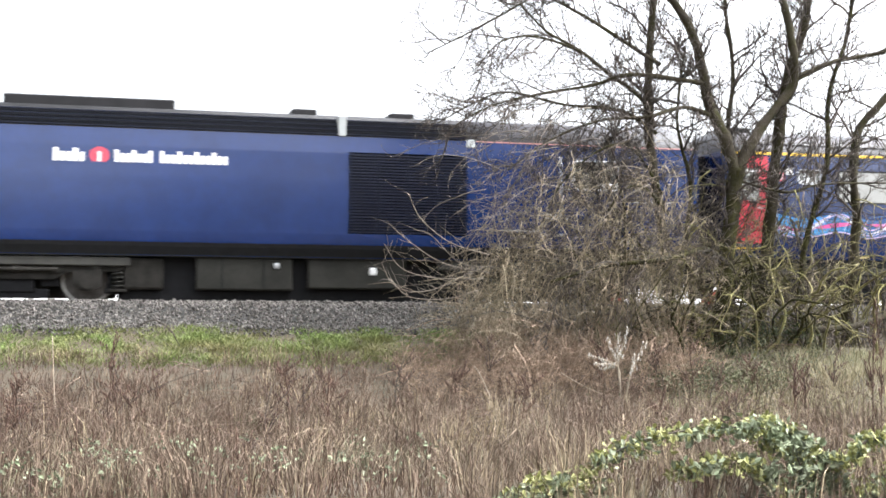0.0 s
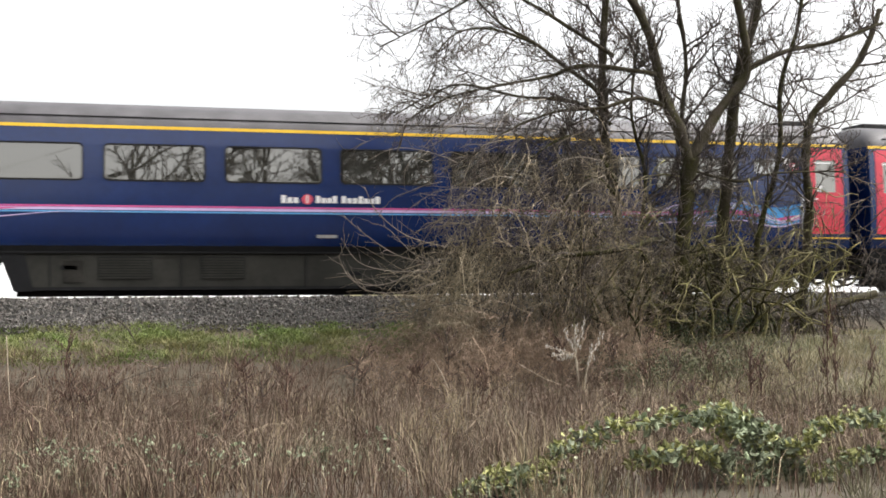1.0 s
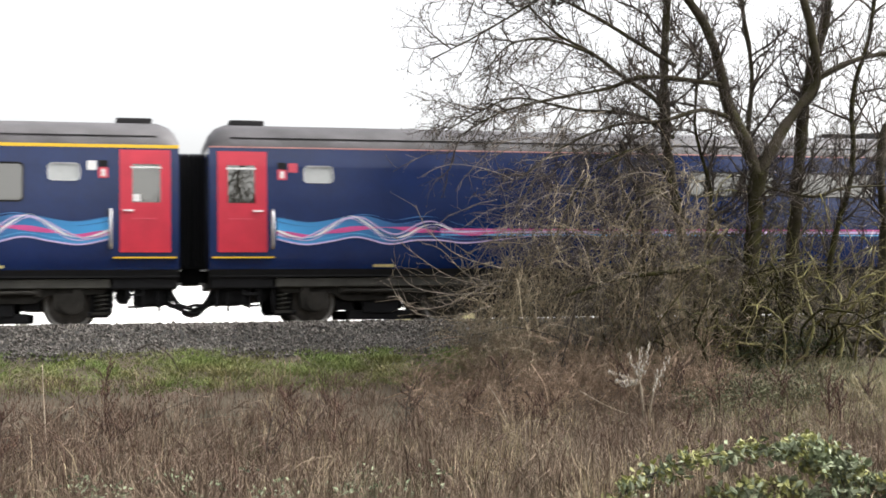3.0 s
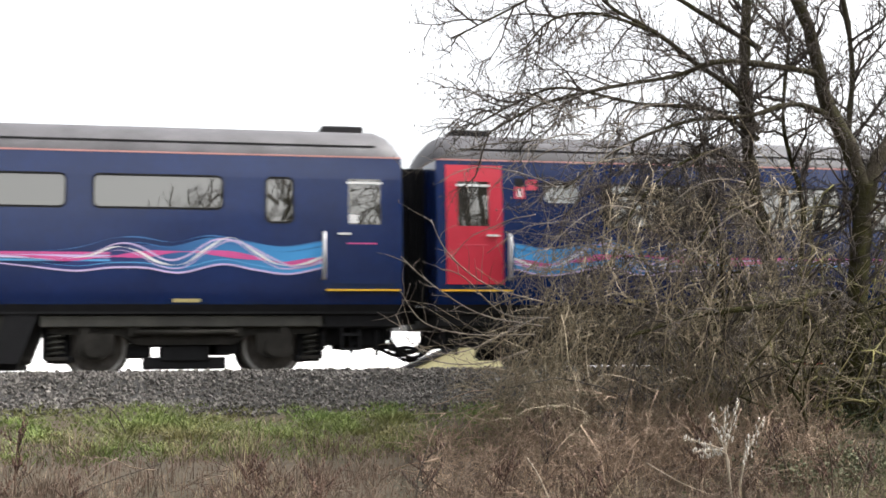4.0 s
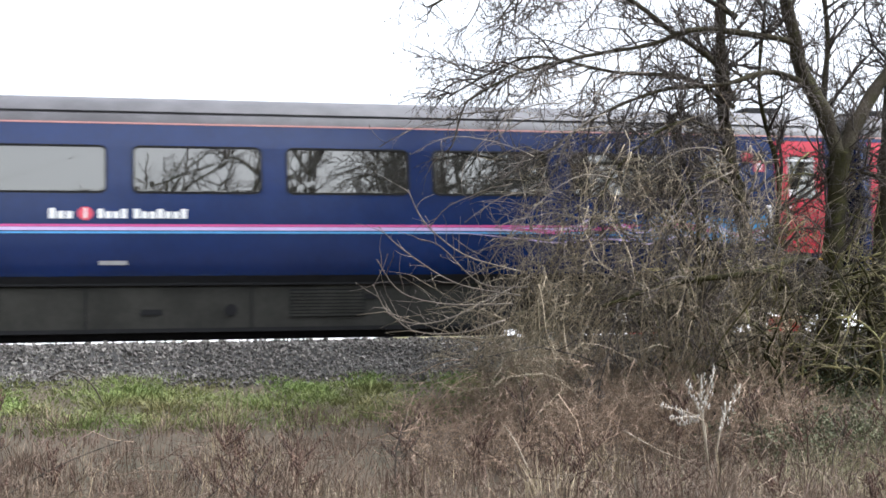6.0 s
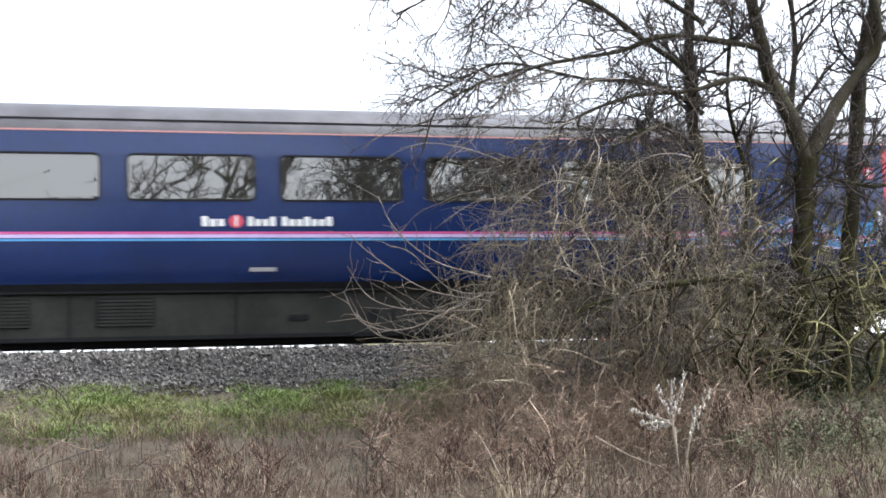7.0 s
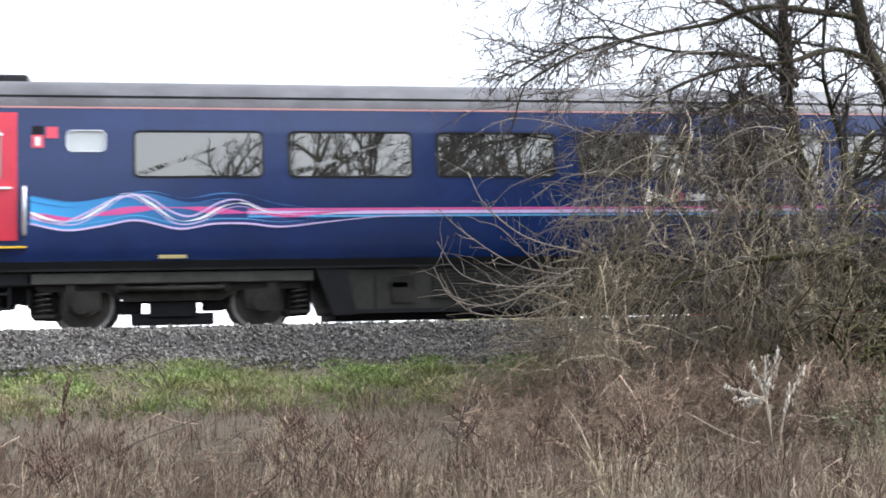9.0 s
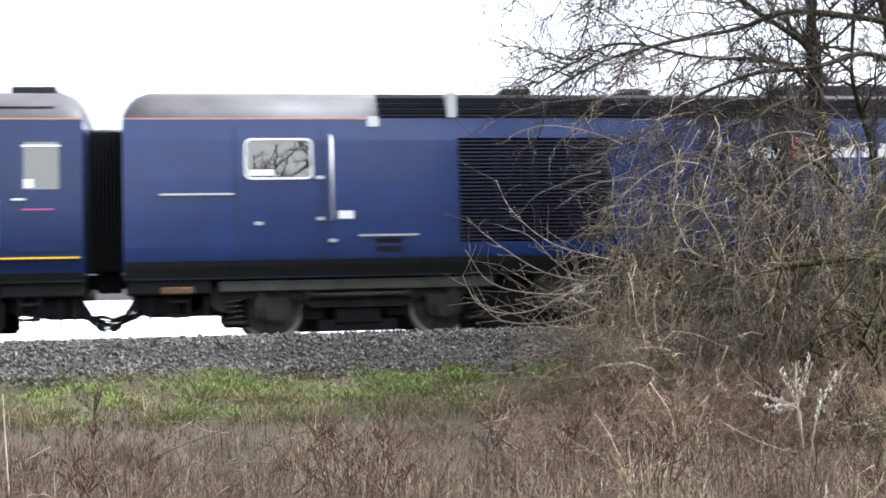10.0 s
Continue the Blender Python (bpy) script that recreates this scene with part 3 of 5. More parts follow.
def build_coach(first_class=False, left_door=RED, right_door=RED, lights=range(8), right_toilet=True, right_small=None, kitchen=False):
    """A 23 m passenger coach. x runs from 0 to 23.6 between the gaps, the near side has y below 0."""
    kind = "first class" if first_class else "standard class"
    c = thing("passenger_coach", f"dark blue {kind} railway coach with wave stripes on rails", "railway coach", "coaches of the train")
    x0, x1 = 0.27, 23.33
    wins = [(2.98 + 2.255 * i, 4.82 + 2.255 * i, 2.31, 2.96) for i in lights]
    if kitchen:
        wins = [(a, b, 2.50, 2.96) for a, b, _, _ in wins]
    if right_small:
        wins.append((*right_small, 2.31, 2.96))
    for side in (-1, 1):
        small = [(2.02, 2.55)] + ([(21.05, 21.58)] if right_toilet else [])
        holes = wins + [(a, b, 2.68, 2.97) for a, b in small]
        bx = [x0, x1] + [h[k] for h in holes for k in (0, 1)]
        bz = ZS + [h[k] for h in holes for k in (2, 3)]
        part("body_side", skin(bmesh.new(), bx, bz, side, holes), NAVY, c)
        for w in wins:
            window(c, *w, side, GLASS, BLACK)
        for a, b in small:
            window(c, a, b, 2.68, 2.97, side, FROST, CHROME, 0.018, 0.009, "small_window")
        build_door(c, 0.42, 1.32, side, left_door, 1)
        build_door(c, 22.28, 23.18, side, right_door, -1)
        for a in (1.42, 22.12):
            tb = Tubes()
            tb.add([(a, side * 1.375, 1.46), (a, side * 1.43, 1.49), (a, side * 1.43, 2.12), (a, side * 1.375, 2.15)], 0.03, 0.03, 8)
            tb.build("hand_rail", CHROME, c)
        for a, b in ((0.32, 1.44), (22.16, 23.28)):
            part("step_board", boxed(a, b, *sorted((side * 1.30, side * 1.43)), 1.27, 1.295), YELLOW, c, "yellow-edged door step")
        for a, d in ((1.42, 1), (22.18, -1)) if right_door is RED else ((1.42, 1),):
            for dx, z, w, h, m in ((0.10, 2.72, 0.17, 0.19, SIGN), (0.30, 2.86, 0.17, 0.17, SIGN if not first_class else WHITE), (0.11, 2.90, 0.15, 0.14, BLACK)):
                part("sign", slab(*sorted((a + d * dx, a + d * (dx + w))), z, z + h, side, 0.007, 0.005, 1), m, c)
            part("sign_bar", slab(*sorted((a + d * 0.15, a + d * 0.22)), 2.75, 2.88, side, 0.012, 0.004, 1), WHITE, c)
        # cant-rail line and waist stripes
        part("cantrail_line", slab(x0, x1, 3.275, 3.335, side, 0.006, 0.004, 1) if first_class else slab(x0, x1, 3.31, 3.335, side, 0.006, 0.004, 1), YELLOW if first_class else ORANGE, c)
        for z0, z1, m in ((1.79, 1.825, PINK), (1.735, 1.785, LILAC), (1.69, 1.72, CYAN)):
            part("waist_stripe", slab(4.6, 19.0, z0, z1, side, 0.006, 0.004, 1), m, c)
        for a, d, fd in ((1.5, 1, FADE_L), (22.1, -1, FADE_R)):
            part("wave_field", wave_patch(bmesh.new(), a, d, side, 0.005), fd, c)
            part("wave", ribbon(bmesh.new(), WAVE_TOP, 0.02, a, d, side, 0.008, 0.6), MIDCYAN, c)
            part("wave", ribbon(bmesh.new(), WAVE_PINK, 0.10, a, d, side, 0.008, 0.3), PINK, c)
            part("wave", ribbon(bmesh.new(), WAVE_THIN, 0.028, a, d, side, 0.010), LILAC, c)
            part("wave", ribbon(bmesh.new(), WAVE_LOW, 0.028, a, d, side, 0.010), LILAC, c)
            part("wave", ribbon(bmesh.new(), [(q, z + 0.07) for q, z in WAVE_LOW[:9]], 0.016, a, d, side, 0.009), CYAN, c)
            part("wave", ribbon(bmesh.new(), [(q, z - 0.08) for q, z in WAVE_TOP[:7]], 0.018, a, d, side, 0.009, 0.9), MIDCYAN, c)
            part("wave", ribbon(bmesh.new(), [(q, z - 0.05) for q, z in WAVE_WHITE[:11]], 0.018, a, d, side, 0.010), LILAC, c)
            part("wave", ribbon(bmesh.new(), WAVE_WHITE, 0.045, a, d, side, 0.012, 0.2), WHITE, c)
        if not kitchen:
            badge(c, 10.8, 1.98, side)
        for a in (3.5, 20.1):
            part("jacking_plate", slab(a - 0.2, a + 0.2, 1.10, 1.15, side, 0.02, 0.016, 1), CREAM, c, "pale yellow plate on the sole bar")
        part("number_plate", slab(11.5, 11.9, 1.23, 1.29, side, 0.007, 0.005, 1), CHROME, c)
    part("roof", roof_mesh(x0, x1), ROOF, c)
    for z, y in ((3.50, 1.215), (3.68, 0.96)):
        for side in (-1, 1):
            part("roof_rib", boxed(x0 + 0.4, x1 - 0.4, *sorted((side * (y - 0.015), side * (y + 0.02))), z - 0.008, z + 0.012), ROOFDARK, c)
    for a in (0.72, 22.22):
        part("roof_vent", boxed(a, a + 0.66, -0.45, 0.45, 3.80, 3.95, bevel=0.03), ROOFDARK, c, "dark raised roof vent")
    if kitchen:
        for a, w, h in ((13.4, 0.5, 3.95), (14.17, 0.46, 3.98), (14.77, 0.48, 3.98), (15.4, 0.65, 3.92)):
            part("roof_vent", boxed(a, a + w, -0.4, 0.4, 3.8, h, bevel=0.03), ROOFDARK, c)
    # sole bar, floor and underframe modules
    bm = bmesh.new()
    box(bm, x0, x1, -1.28, 1.28, 0.93, 1.06)
    part("sole_bar", bm, BLACK, c)
    for side in (-1, 1):
        # dirt and the mirrored dark ground, both put into one black strip
        part("dark_edge_strip", slab(x0, x1, 0.95, 1.07, side, 0.005, 0.02, 2), BLACK, c, "black strip for dirt and dark reflection on the lower body edge")
    # solid black box put in for the unlit inside of the coach
    part("dark_interior_box", boxed(x0 + 0.1, x1 - 0.1, -1.15, 1.15, 1.2, 3.25), BLACK, c)
    bm = bmesh.new()
    prism(bm, [(5.62, 0.93), (5.85, 0.24), (17.75, 0.24), (17.98, 0.93)], -1.24, 1.24)
    bmesh.ops.bevel(bm, geom=list(bm.edges), offset=0.03, segments=2, affect="EDGES")
    under = part("underframe_module", bm, SKIRT, c, "dusty dark grey underframe panels")
    for q in ((5.60, 5.86, 6.22, 6.06), (18.0, 17.74, 17.38, 17.54)):
        part("module_end", prism(bmesh.new(), [(q[0], 0.935), (q[1], 0.22), (q[2], 0.22), (q[3], 0.935)], -1.262, 1.262), BLACK, under, "black sloping end plate")
    for a in (6.5, 8.9, 11.3, 13.7, 16.1):
        part("panel_joint", boxed(a, a + 0.02, -1.252, -1.236, 0.3, 0.9), BLACK, under)
    for a, w in ((7.4, 0.95), (9.3, 0.8), (14.3, 1.1)):
        part("louvre_recess", boxed(a - 0.02, a + w + 0.02, -1.243, -1.225, 0.44, 0.86), BLACK, under)
        for k in range(8):
            part("louvre", boxed(a, a + w, -1.262, -1.24, 0.455 + 0.05 * k, 0.488 + 0.05 * k), SKIRT, under)
    part("access_hatch", boxed(6.75, 7.12, -1.255, -1.235, 0.38, 0.8, bevel=0.008), UNDER, under)
    bm = bmesh.new()
    drum(bm, 13.4, -1.26, -1.23, 0.56, 0.09, 16)
    part("filler_hole", bm, BLACK, under)
    part("module_rail", boxed(6.2, 17.4, -1.27, -1.23, 0.24, 0.3), BLACK, under)
    for a, z in ((6.7, 0.62), (12.1, 0.5), (15.3, 0.7)):
        part("latch", boxed(a, a + 0.3, -1.255, -1.235, z, z + 0.08), BLACK, under)
    part("module_floor", boxed(5.9, 17.7, -1.0, 1.0, 0.12, 0.25), BLACK, under)
    build_bogie(c, 3.5)
    build_bogie(c, 20.1)
    ends(c, x0, x1, NAVY)
    return c


def build_power_car(flip=False):
    """A 17.8 m diesel power car. Its inner end lies at x 0.27; with flip it runs the other way."""
    c = thing("power_car", "plain blue diesel power car with louvred grilles", "locomotive", "power cars of the train")
    d = -1 if flip else 1

    def X(a, b):
        return sorted((d * a, d * b))

    x0, x1 = X(0.30, 16.0)
    vent, post = (5.3, 7.75) if flip else (4.1, 5.15)
    for side in (-1, 1):
        wz = (2.43, 2.99)
        hole = (*X(2.1, 3.05), *wz)
        grille = (*X(5.3, 7.7), 1.42, 3.02)
        xs = [x0, x1, *hole[:2], *grille[:2]]
        part("body_side", skin(bmesh.new(), xs, ZS + list(wz) + [1.42, 3.02], side, [hole, grille]), PCBLUE, c)
        window(c, *hole, side, GLASS, WHITE, 0.032, 0.014)
        part("window_notice", slab(*X(2.14, 2.5), 2.46, 2.55, side, -0.004, 0.004, 1), WHITE, c, "white notice in the window")
        g = part("grille", slab(grille[0], grille[1], 1.42, 3.02, side, -0.06, 0.02, 4), LOUVRE, c, "dark louvred radiator grille")
        for k in range(27):
            z = 1.45 + 0.058 * k
            part("slat", slab(grille[0], grille[1], z, z + 0.026, side, 0.004, 0.05, 1), SLAT, g)
        for k in range(1, 4):
            a = grille[0] + 0.6 * k
            part("grille_post", slab(a - 0.015, a + 0.015, 1.42, 3.02, side, 0.002, 0.05, 4), LOUVRE, g)
        for k, (a, z0, z1) in enumerate(((3.35, 1.78, 3.06),)):
            tb = Tubes()
            tb.add([(d * a, side * 1.35, z0), (d * a, side * 1.43, z0 + 0.03), (d * a, side * 1.40, z1 - 0.03), (d * a, side * 1.31, z1)], 0.024, 0.024, 8)
            tb.build("hand_rail", CHROME, c)
        part("grab_bar", slab(*X(0.83, 1.9), 2.17, 2.20, side, 0.03, 0.02, 1), CHROME, c)
        part("grab_bar", slab(*X(3.75, 4.65), 1.53, 1.56, side, 0.03, 0.02, 1), CHROME, c)
        part("foot_step", slab(*X(4.0, 4.4), 1.30, 1.5, side, 0.004, 0.01, 1), BLACK, c)
        for a, z in ((3.12, 2.40), (3.12, 1.78), (2.2, 1.72), (3.3, 1.45)):
            part("door_fitting", slab(*X(a, a + 0.12), z, z + 0.05, side, 0.02, 0.02, 1), CHROME, c)
        part("plate", slab(*X(3.45, 3.68), 1.80, 1.92, side, 0.006, 0.005, 1), WHITE, c)
        part("door_seam", slab(*X(1.92, 1.935), 1.2, 3.2, side, 0.003, 0.003, 8), BLACK, c)
        part("door_seam", slab(*X(3.2, 3.215), 1.2, 3.2, side, 0.003, 0.003, 8), BLACK, c)
        # louvres above the cant rail, behind a pale post
        for k in range(7):
            z = 3.365 + 0.05 * k
            w0 = float(np.interp(z, [q[1] for q in ROOFP], [q[0] for q in ROOFP]))
            for a, b in ((vent, post), (post + 0.16, 15.6)):
                part("roof_louvre", boxed(*X(a, b), *sorted((side * (w0 - 0.1), side * (w0 + 0.03))), z, z + 0.02), LOUVRE if k % 2 else SLAT, c)
        part("roof_post", boxed(*X(post, post + 0.15), *sorted((side * 1.0, side * 1.315)), 3.34, 3.72), FROST, c, "pale grey roof post")
        part("lamp_plate", slab(*X(vent - 0.18, vent), 3.2, 3.36, side, 0.012, 0.02, 1), FROST, c, "small pale square plate")
        # black strip paints in the dark ballast mirrored by the lower side
        part("dark_lower_strip", slab(*X(0.32, 15.9), 0.96, 1.2, side, 0.004, 0.02, 3), BLACK, c, "black strip for the dark reflection on the lower side")
        part("cantrail_line", slab(*X(0.3, vent - 0.2), 3.31, 3.335, side, 0.006, 0.004, 1), ORANGE, c)
    for side in (-1, 1):
        badge(c, -13.25 if flip else 10.0, 2.80, side, 1.63)
    part("roof", roof_mesh(*X(0.30, vent), domed=(not flip, flip)), ROOF, c)
    part("engine_roof", roof_mesh(*X(vent + 0.004, 16.0), domed=(False, False)), ROOFDARK, c, "sooty dark engine-room roof")
    for a, h in ((6.2, 3.94), (8.2, 3.95), (11.0, 4.02)):
        part("roof_hatch", boxed(*X(a, a + (0.5 if a < 9 else 3.2)), -0.5, 0.5, 3.78, h, bevel=0.03), ROOFDARK, c)
    # nose
    bm = bmesh.new()
    prism(bm, [(d * 16.0, 1.0), (d * 17.5, 1.0), (d * 17.8, 1.4), (d * 17.6, 2.1), (d * 16.9, 2.6), (d * 16.2, 3.7), (d * 16.0, 3.75)], -1.27, 1.27)
    bmesh.ops.recalc_face_normals(bm, faces=list(bm.faces))
    bmesh.ops.bevel(bm, geom=list(bm.edges), offset=0.12, segments=3, affect="EDGES")
    part("nose", bm, PCBLUE, c)
    part("sole_bar", boxed(x0, x1, -1.27, 1.27, 0.93, 1.08), BLACK, c)
    bm = boxed(*X(6.5, 8.45), -1.2, 1.2, 0.34, 0.95, bevel=0.04)
    tank = part("fuel_tank", bm, SKIRT, c, "dusty grey fuel tank")
    part("filler_cap", boxed(*X(7.1, 7.25), -1.24, -1.19, 0.62, 0.77, bevel=0.03), WHITE, tank)
    t2 = part("battery_box", boxed(*X(8.75, 10.6), -1.2, 1.2, 0.30, 0.95, bevel=0.04), SKIRT, c, "dusty grey battery box")
    for a in (9.3, 10.1):
        part("box_seam", boxed(*X(a, a + 0.02), -1.21, -1.19, 0.34, 0.9), BLACK, t2)
    part("filler_cap", boxed(*X(9.0, 9.12), -1.23, -1.19, 0.72, 0.84, bevel=0.03), CHROME, t2)
    part("underframe", boxed(*X(5.35, 12.02), -0.95, 0.95, 0.06, 0.95, bevel=0.03), BLACK, c)
    for a, w in ((2.9, 2.4), (12.05, 3.4)):
        part("traction_motor", boxed(*X(a, a + w), -0.55, 0.55, 0.12, 0.92, bevel=0.05), UNDER, c)
    part("sand_box", boxed(*X(11.2, 11.95), -1.15, -0.6, 0.3, 0.9, bevel=0.05), UNDER, c)
    build_bogie(c, d * 3.75, 2.6, 0.5)
    build_bogie(c, d * 13.9, 2.6, 0.5)
    bm = bmesh.new()
    drum(bm, d * 1.75, -1.1, -0.5, 0.66, 0.22, 20)
    part("air_tank", bm, UNDER, c)
    part("under_pipe", boxed(*X(0.82, 1.3), -1.29, -1.235, 0.72, 0.83, bevel=0.025), COPPER, c, "rusty orange pipe box")
    part("equipment_box", boxed(*X(0.8, 2.0), -0.9, 0.9, 0.42, 0.9, bevel=0.04), BLACK, c)
    ends(c, x0, x1, PCBLUE)
    return c


COACHES = [build_coach(True), build_coach(True), build_coach(False, RED, NAVY, range(3, 8), False, (21.27, 21.65), True), build_coach(), build_coach(),
           build_coach(False, RED, RED, range(7), False, (18.83, 19.82)), build_coach(), build_coach(False, RED, NAVY, range(7), False, (18.72, 19.2))]
LEAD, TAIL = build_power_car(True), build_power_car(False)

# ---- plants ----
def blades(name, n, area, height, width, mat, lean=0.35, seed=1, bend=0.5, density=None, parent=None, clump=0, loose=0.1):
    """Many thin blades or stalks that grow from the ground, singly or fanning out of clumps."""
    rng = np.random.default_rng(seed)
    vs, fs = [], []
    x0, x1, y0, y1 = area
    cx = cy = 0.0
    ch, left = 1.0, 0
    for _ in range(n):
        if clump:
            if left <= 0:
                cx, cy = rng.uniform(x0, x1), rng.uniform(y0, y1)
                ch, left = rng.uniform(0.55, 1.25), rng.integers(clump // 2, clump * 2)
            left -= 1
            ox, oy = rng.normal(0, loose, 2)
            x, y = cx + ox, cy + oy
        else:
            x, y = rng.uniform(x0, x1), rng.uniform(y0, y1)
        if density and rng.random() > density(x, y):
            continue
        h = height[0] + (height[1] - height[0]) * rng.random() ** 1.6
        h *= ch * (1.0 if mat is GRASS else float(np.interp(y, [19.5, 22.2], [1.0, 0.38])))
        h *= 0.75 + 0.5 * (noise.noise((x * 0.8, y * 0.8, seed)) + 0.5)
        z = gz(x, y) - 0.02
        a, l = rng.uniform(0, 6.28), lean * rng.normal(0, 1) * h
        dx, dy = math.cos(a) * l, math.sin(a) * l
        if clump:
            dx, dy = dx * 0.6 + ox * 1.6 * h / max(0.2, height[1]), dy * 0.6 + oy * 1.6 * h / max(0.2, height[1])
            l = math.hypot(dx, dy)
        w = width * rng.uniform(0.6, 1.4)
        t = rng.uniform(-0.9, 0.9)
        ux, uy = math.cos(t) * w / 2, math.sin(t) * w / 2
        b = len(vs)
        mx, my, mz = x + dx * (0.5 - 0.3 * bend), y + dy * (0.5 - 0.3 * bend), z + h * 0.58
        vs += [(x - ux, y - uy, z), (x + ux, y + uy, z), (mx + ux * 0.8, my + uy * 0.8, mz), (mx - ux * 0.8, my - uy * 0.8, mz), (x + dx, y + dy, z + h * (1 - 0.25 * min(1, abs(l) / h)))]
        fs += [(b, b + 1, b + 2, b + 3), (b + 3, b + 2, b + 4)]
    return raw(name, vs, fs, mat, parent)


def patchy(scale, cut, seed):
    return lambda x, y: 1.0 if noise.noise((x * scale, y * scale, seed)) > cut else 0.12


def verge(x, y):
    """How much of the bank the short grass covers."""
    edge = 24.35 + 0.45 * noise.noise((x * 0.6, 1.0, 5.0)) + 0.18 * noise.noise((x * 2.3, 4.0, 5.0))
    return 0.0 if y > edge or x > 7.2 + 0.8 * noise.noise((0, y * 2, 2)) else 1.0


def open_scrub(x, y):
    """Dead stalks are sparse on the green hump before the tree."""
    return 0.12 if x > 9.3 + 0.8 * noise.noise((y, 0, 3)) and y > 19.0 else 1.0


def hump_grass(x, y):
    return 1.0 if noise.noise((x * 0.6, y * 0.6, 2.0)) > -0.25 else 0.35


tagged(blades("grass", 88000, (-8, 8.5, 22.6, 24.8), (0.03, 0.13), 0.012, GRASS, 0.8, 11, density=verge, clump=40, loose=0.13), "short yellow-green grass on the railway bank", "grass", kind="stuff")
tagged(blades("grass_tufts", 3000, (-8, 8.5, 22.8, 24.4), (0.10, 0.28), 0.009, STRAW, 0.8, 12, density=patchy(0.9, 0.12, 4.0), clump=25, loose=0.07), "pale dry tufts in green grass", "grass", kind="stuff")
tagged(blades("dead_stalks", 52000, (-9, 19, 13.5, 23.05), (0.2, 0.72), 0.009, DRY, 0.5, 13, density=open_scrub, clump=22, loose=0.13), "dense clumps of dead brown weed stalks", "scrub", kind="stuff")
tagged(blades("dead_stalks", 34000, (-9, 19, 12.5, 23.1), (0.15, 0.55), 0.009, DOCK, 0.6, 17, density=lambda x, y: open_scrub(x, y) * float(np.interp(x, [1.0, 3.5], [1.0, 0.55]))), "dark brown low stems between the clumps", "scrub", kind="stuff")
tagged(blades("dead_stalks", 24000, (-9, 19, 12.5, 23.1), (0.2, 0.74), 0.009, STRAW, 0.5, 14, density=lambda x, y: patchy(0.5, -0.02, 9.0)(x, y) * open_scrub(x, y) * float(np.interp(x, [1.2, 3.0], [0.3, 1.0])), clump=18, loose=0.12), "clumps of pale straw-coloured dry grass", "scrub", kind="stuff")
tagged(blades("rough_grass", 24000, (-9, 17, 10.5, 19.5), (0.15, 0.45), 0.011, ROUGH, 0.6, 15, density=patchy(0.45, 0.05, 6.0), clump=20), "sage green rough grass among dead stalks", "scrub", kind="stuff")
tagged(blades("bank_grass", 46000, (9.0, 21, 18.6, 22.6), (0.15, 0.48), 0.009, SAGE, 0.45, 16, density=hump_grass, clump=30, loose=0.14), "soft pale green grass on the hump under the tree", "scrub", kind="stuff")


def weed(x, y, h, mat, seed, spread=0.25, head=DOCK, label="dark dried dock stem with seed heads"):
    """A dried weed with side stems and clustered seed heads."""
    rng = random.Random(seed)
    tb, sd = Tubes(), Tubes()
    z = gz(x, y)
    top = Vector((x + rng.uniform(-0.15, 0.15), y, z + h))
    tb.add(smoothline([(x, y, z), (x + rng.uniform(-0.04, 0.04), y, z + h * 0.5), top], 3), 0.011, 0.005, 5)
    for k in range(9):
        f = rng.uniform(0.3, 0.95)
        p = Vector((x, y, z)).lerp(top, f)
        q = p + Vector((rng.uniform(-spread, spread), rng.uniform(-0.1, 0.1), rng.uniform(0.1, 0.3)))
        tb.add([p, p.lerp(q, 0.5) + Vector((0, 0, -0.02)), q], 0.006, 0.003, 4)
        for j in range(8):
            c = p.lerp(q, 0.3 + 0.09 * j) + Vector((rng.uniform(-0.02, 0.02), rng.uniform(-0.02, 0.02), 0))
            sd.add([c, c + Vector((0.006, 0, 0.012)), c + Vector((0, 0, 0.03))], 0.012, 0.006, 4)
    t = thing("dried_weed", label, "weed", "dried weeds in the scrub")
    tb.build("stem", mat, t)["kind"] = "stuff"
    sd.build("seed_heads", head, t)["kind"] = "stuff"
    return t


rs = random.Random(31)
for k in range(34):
    x, y = rs.uniform(-3, 14), rs.uniform(17.0, 21.6)
    weed(x, y, rs.uniform(0.55, 1.05), DOCK if k % 3 else TWIG, 100 + k)
weed(2.85, 20.5, 0.72, DOCK, 3, 0.35)
for k, (x, h) in enumerate(((11.6, 1.1), (11.75, 1.25), (12.3, 1.0), (10.3, 1.0), (10.45, 0.85))):
    weed(x, 18.6, h, DOCK, 60 + k, 0.1)


def stem(pts, r, label, mat=PALE):
    tb = Tubes()
    tb.add(smoothline(pts, 4), r, r * 0.5, 5)
    tagged(tb.build("dry_stem", mat), label, "weed stem", "bleached stems in the scrub")


Y5 = 20.49


def back(x, z):
    """A place among the standing stems at the back of the scrub."""
    return (x - 0.15, Y5, z)


stem([back(6.38, -0.2), back(6.5, 0.02), back(6.74, 0.42)], 0.014, "bleached leaning dry stem")
stem([back(6.45, -0.2), back(6.2, 0.3), back(6.05, 0.62), back(5.93, 0.8)], 0.013, "bleached leaning dry stem")
stem([back(-0.36, 0.0), back(-0.40, 0.6), back(-0.43, 1.26)], 0.012, "tall upright pale dry stem")
stem([back(7.35, 0.7), back(7.8, 0.45), back(8.2, 0.30)], 0.008, "thin arching pale stem")
stem([(0.75, 23.3, 1.38), (0.98, 23.3, 1.47), (1.25, 23.3, 1.30), (1.42, 23.3, 1.0)], 0.014, "arching dark briar on the grass bank", TWIG)
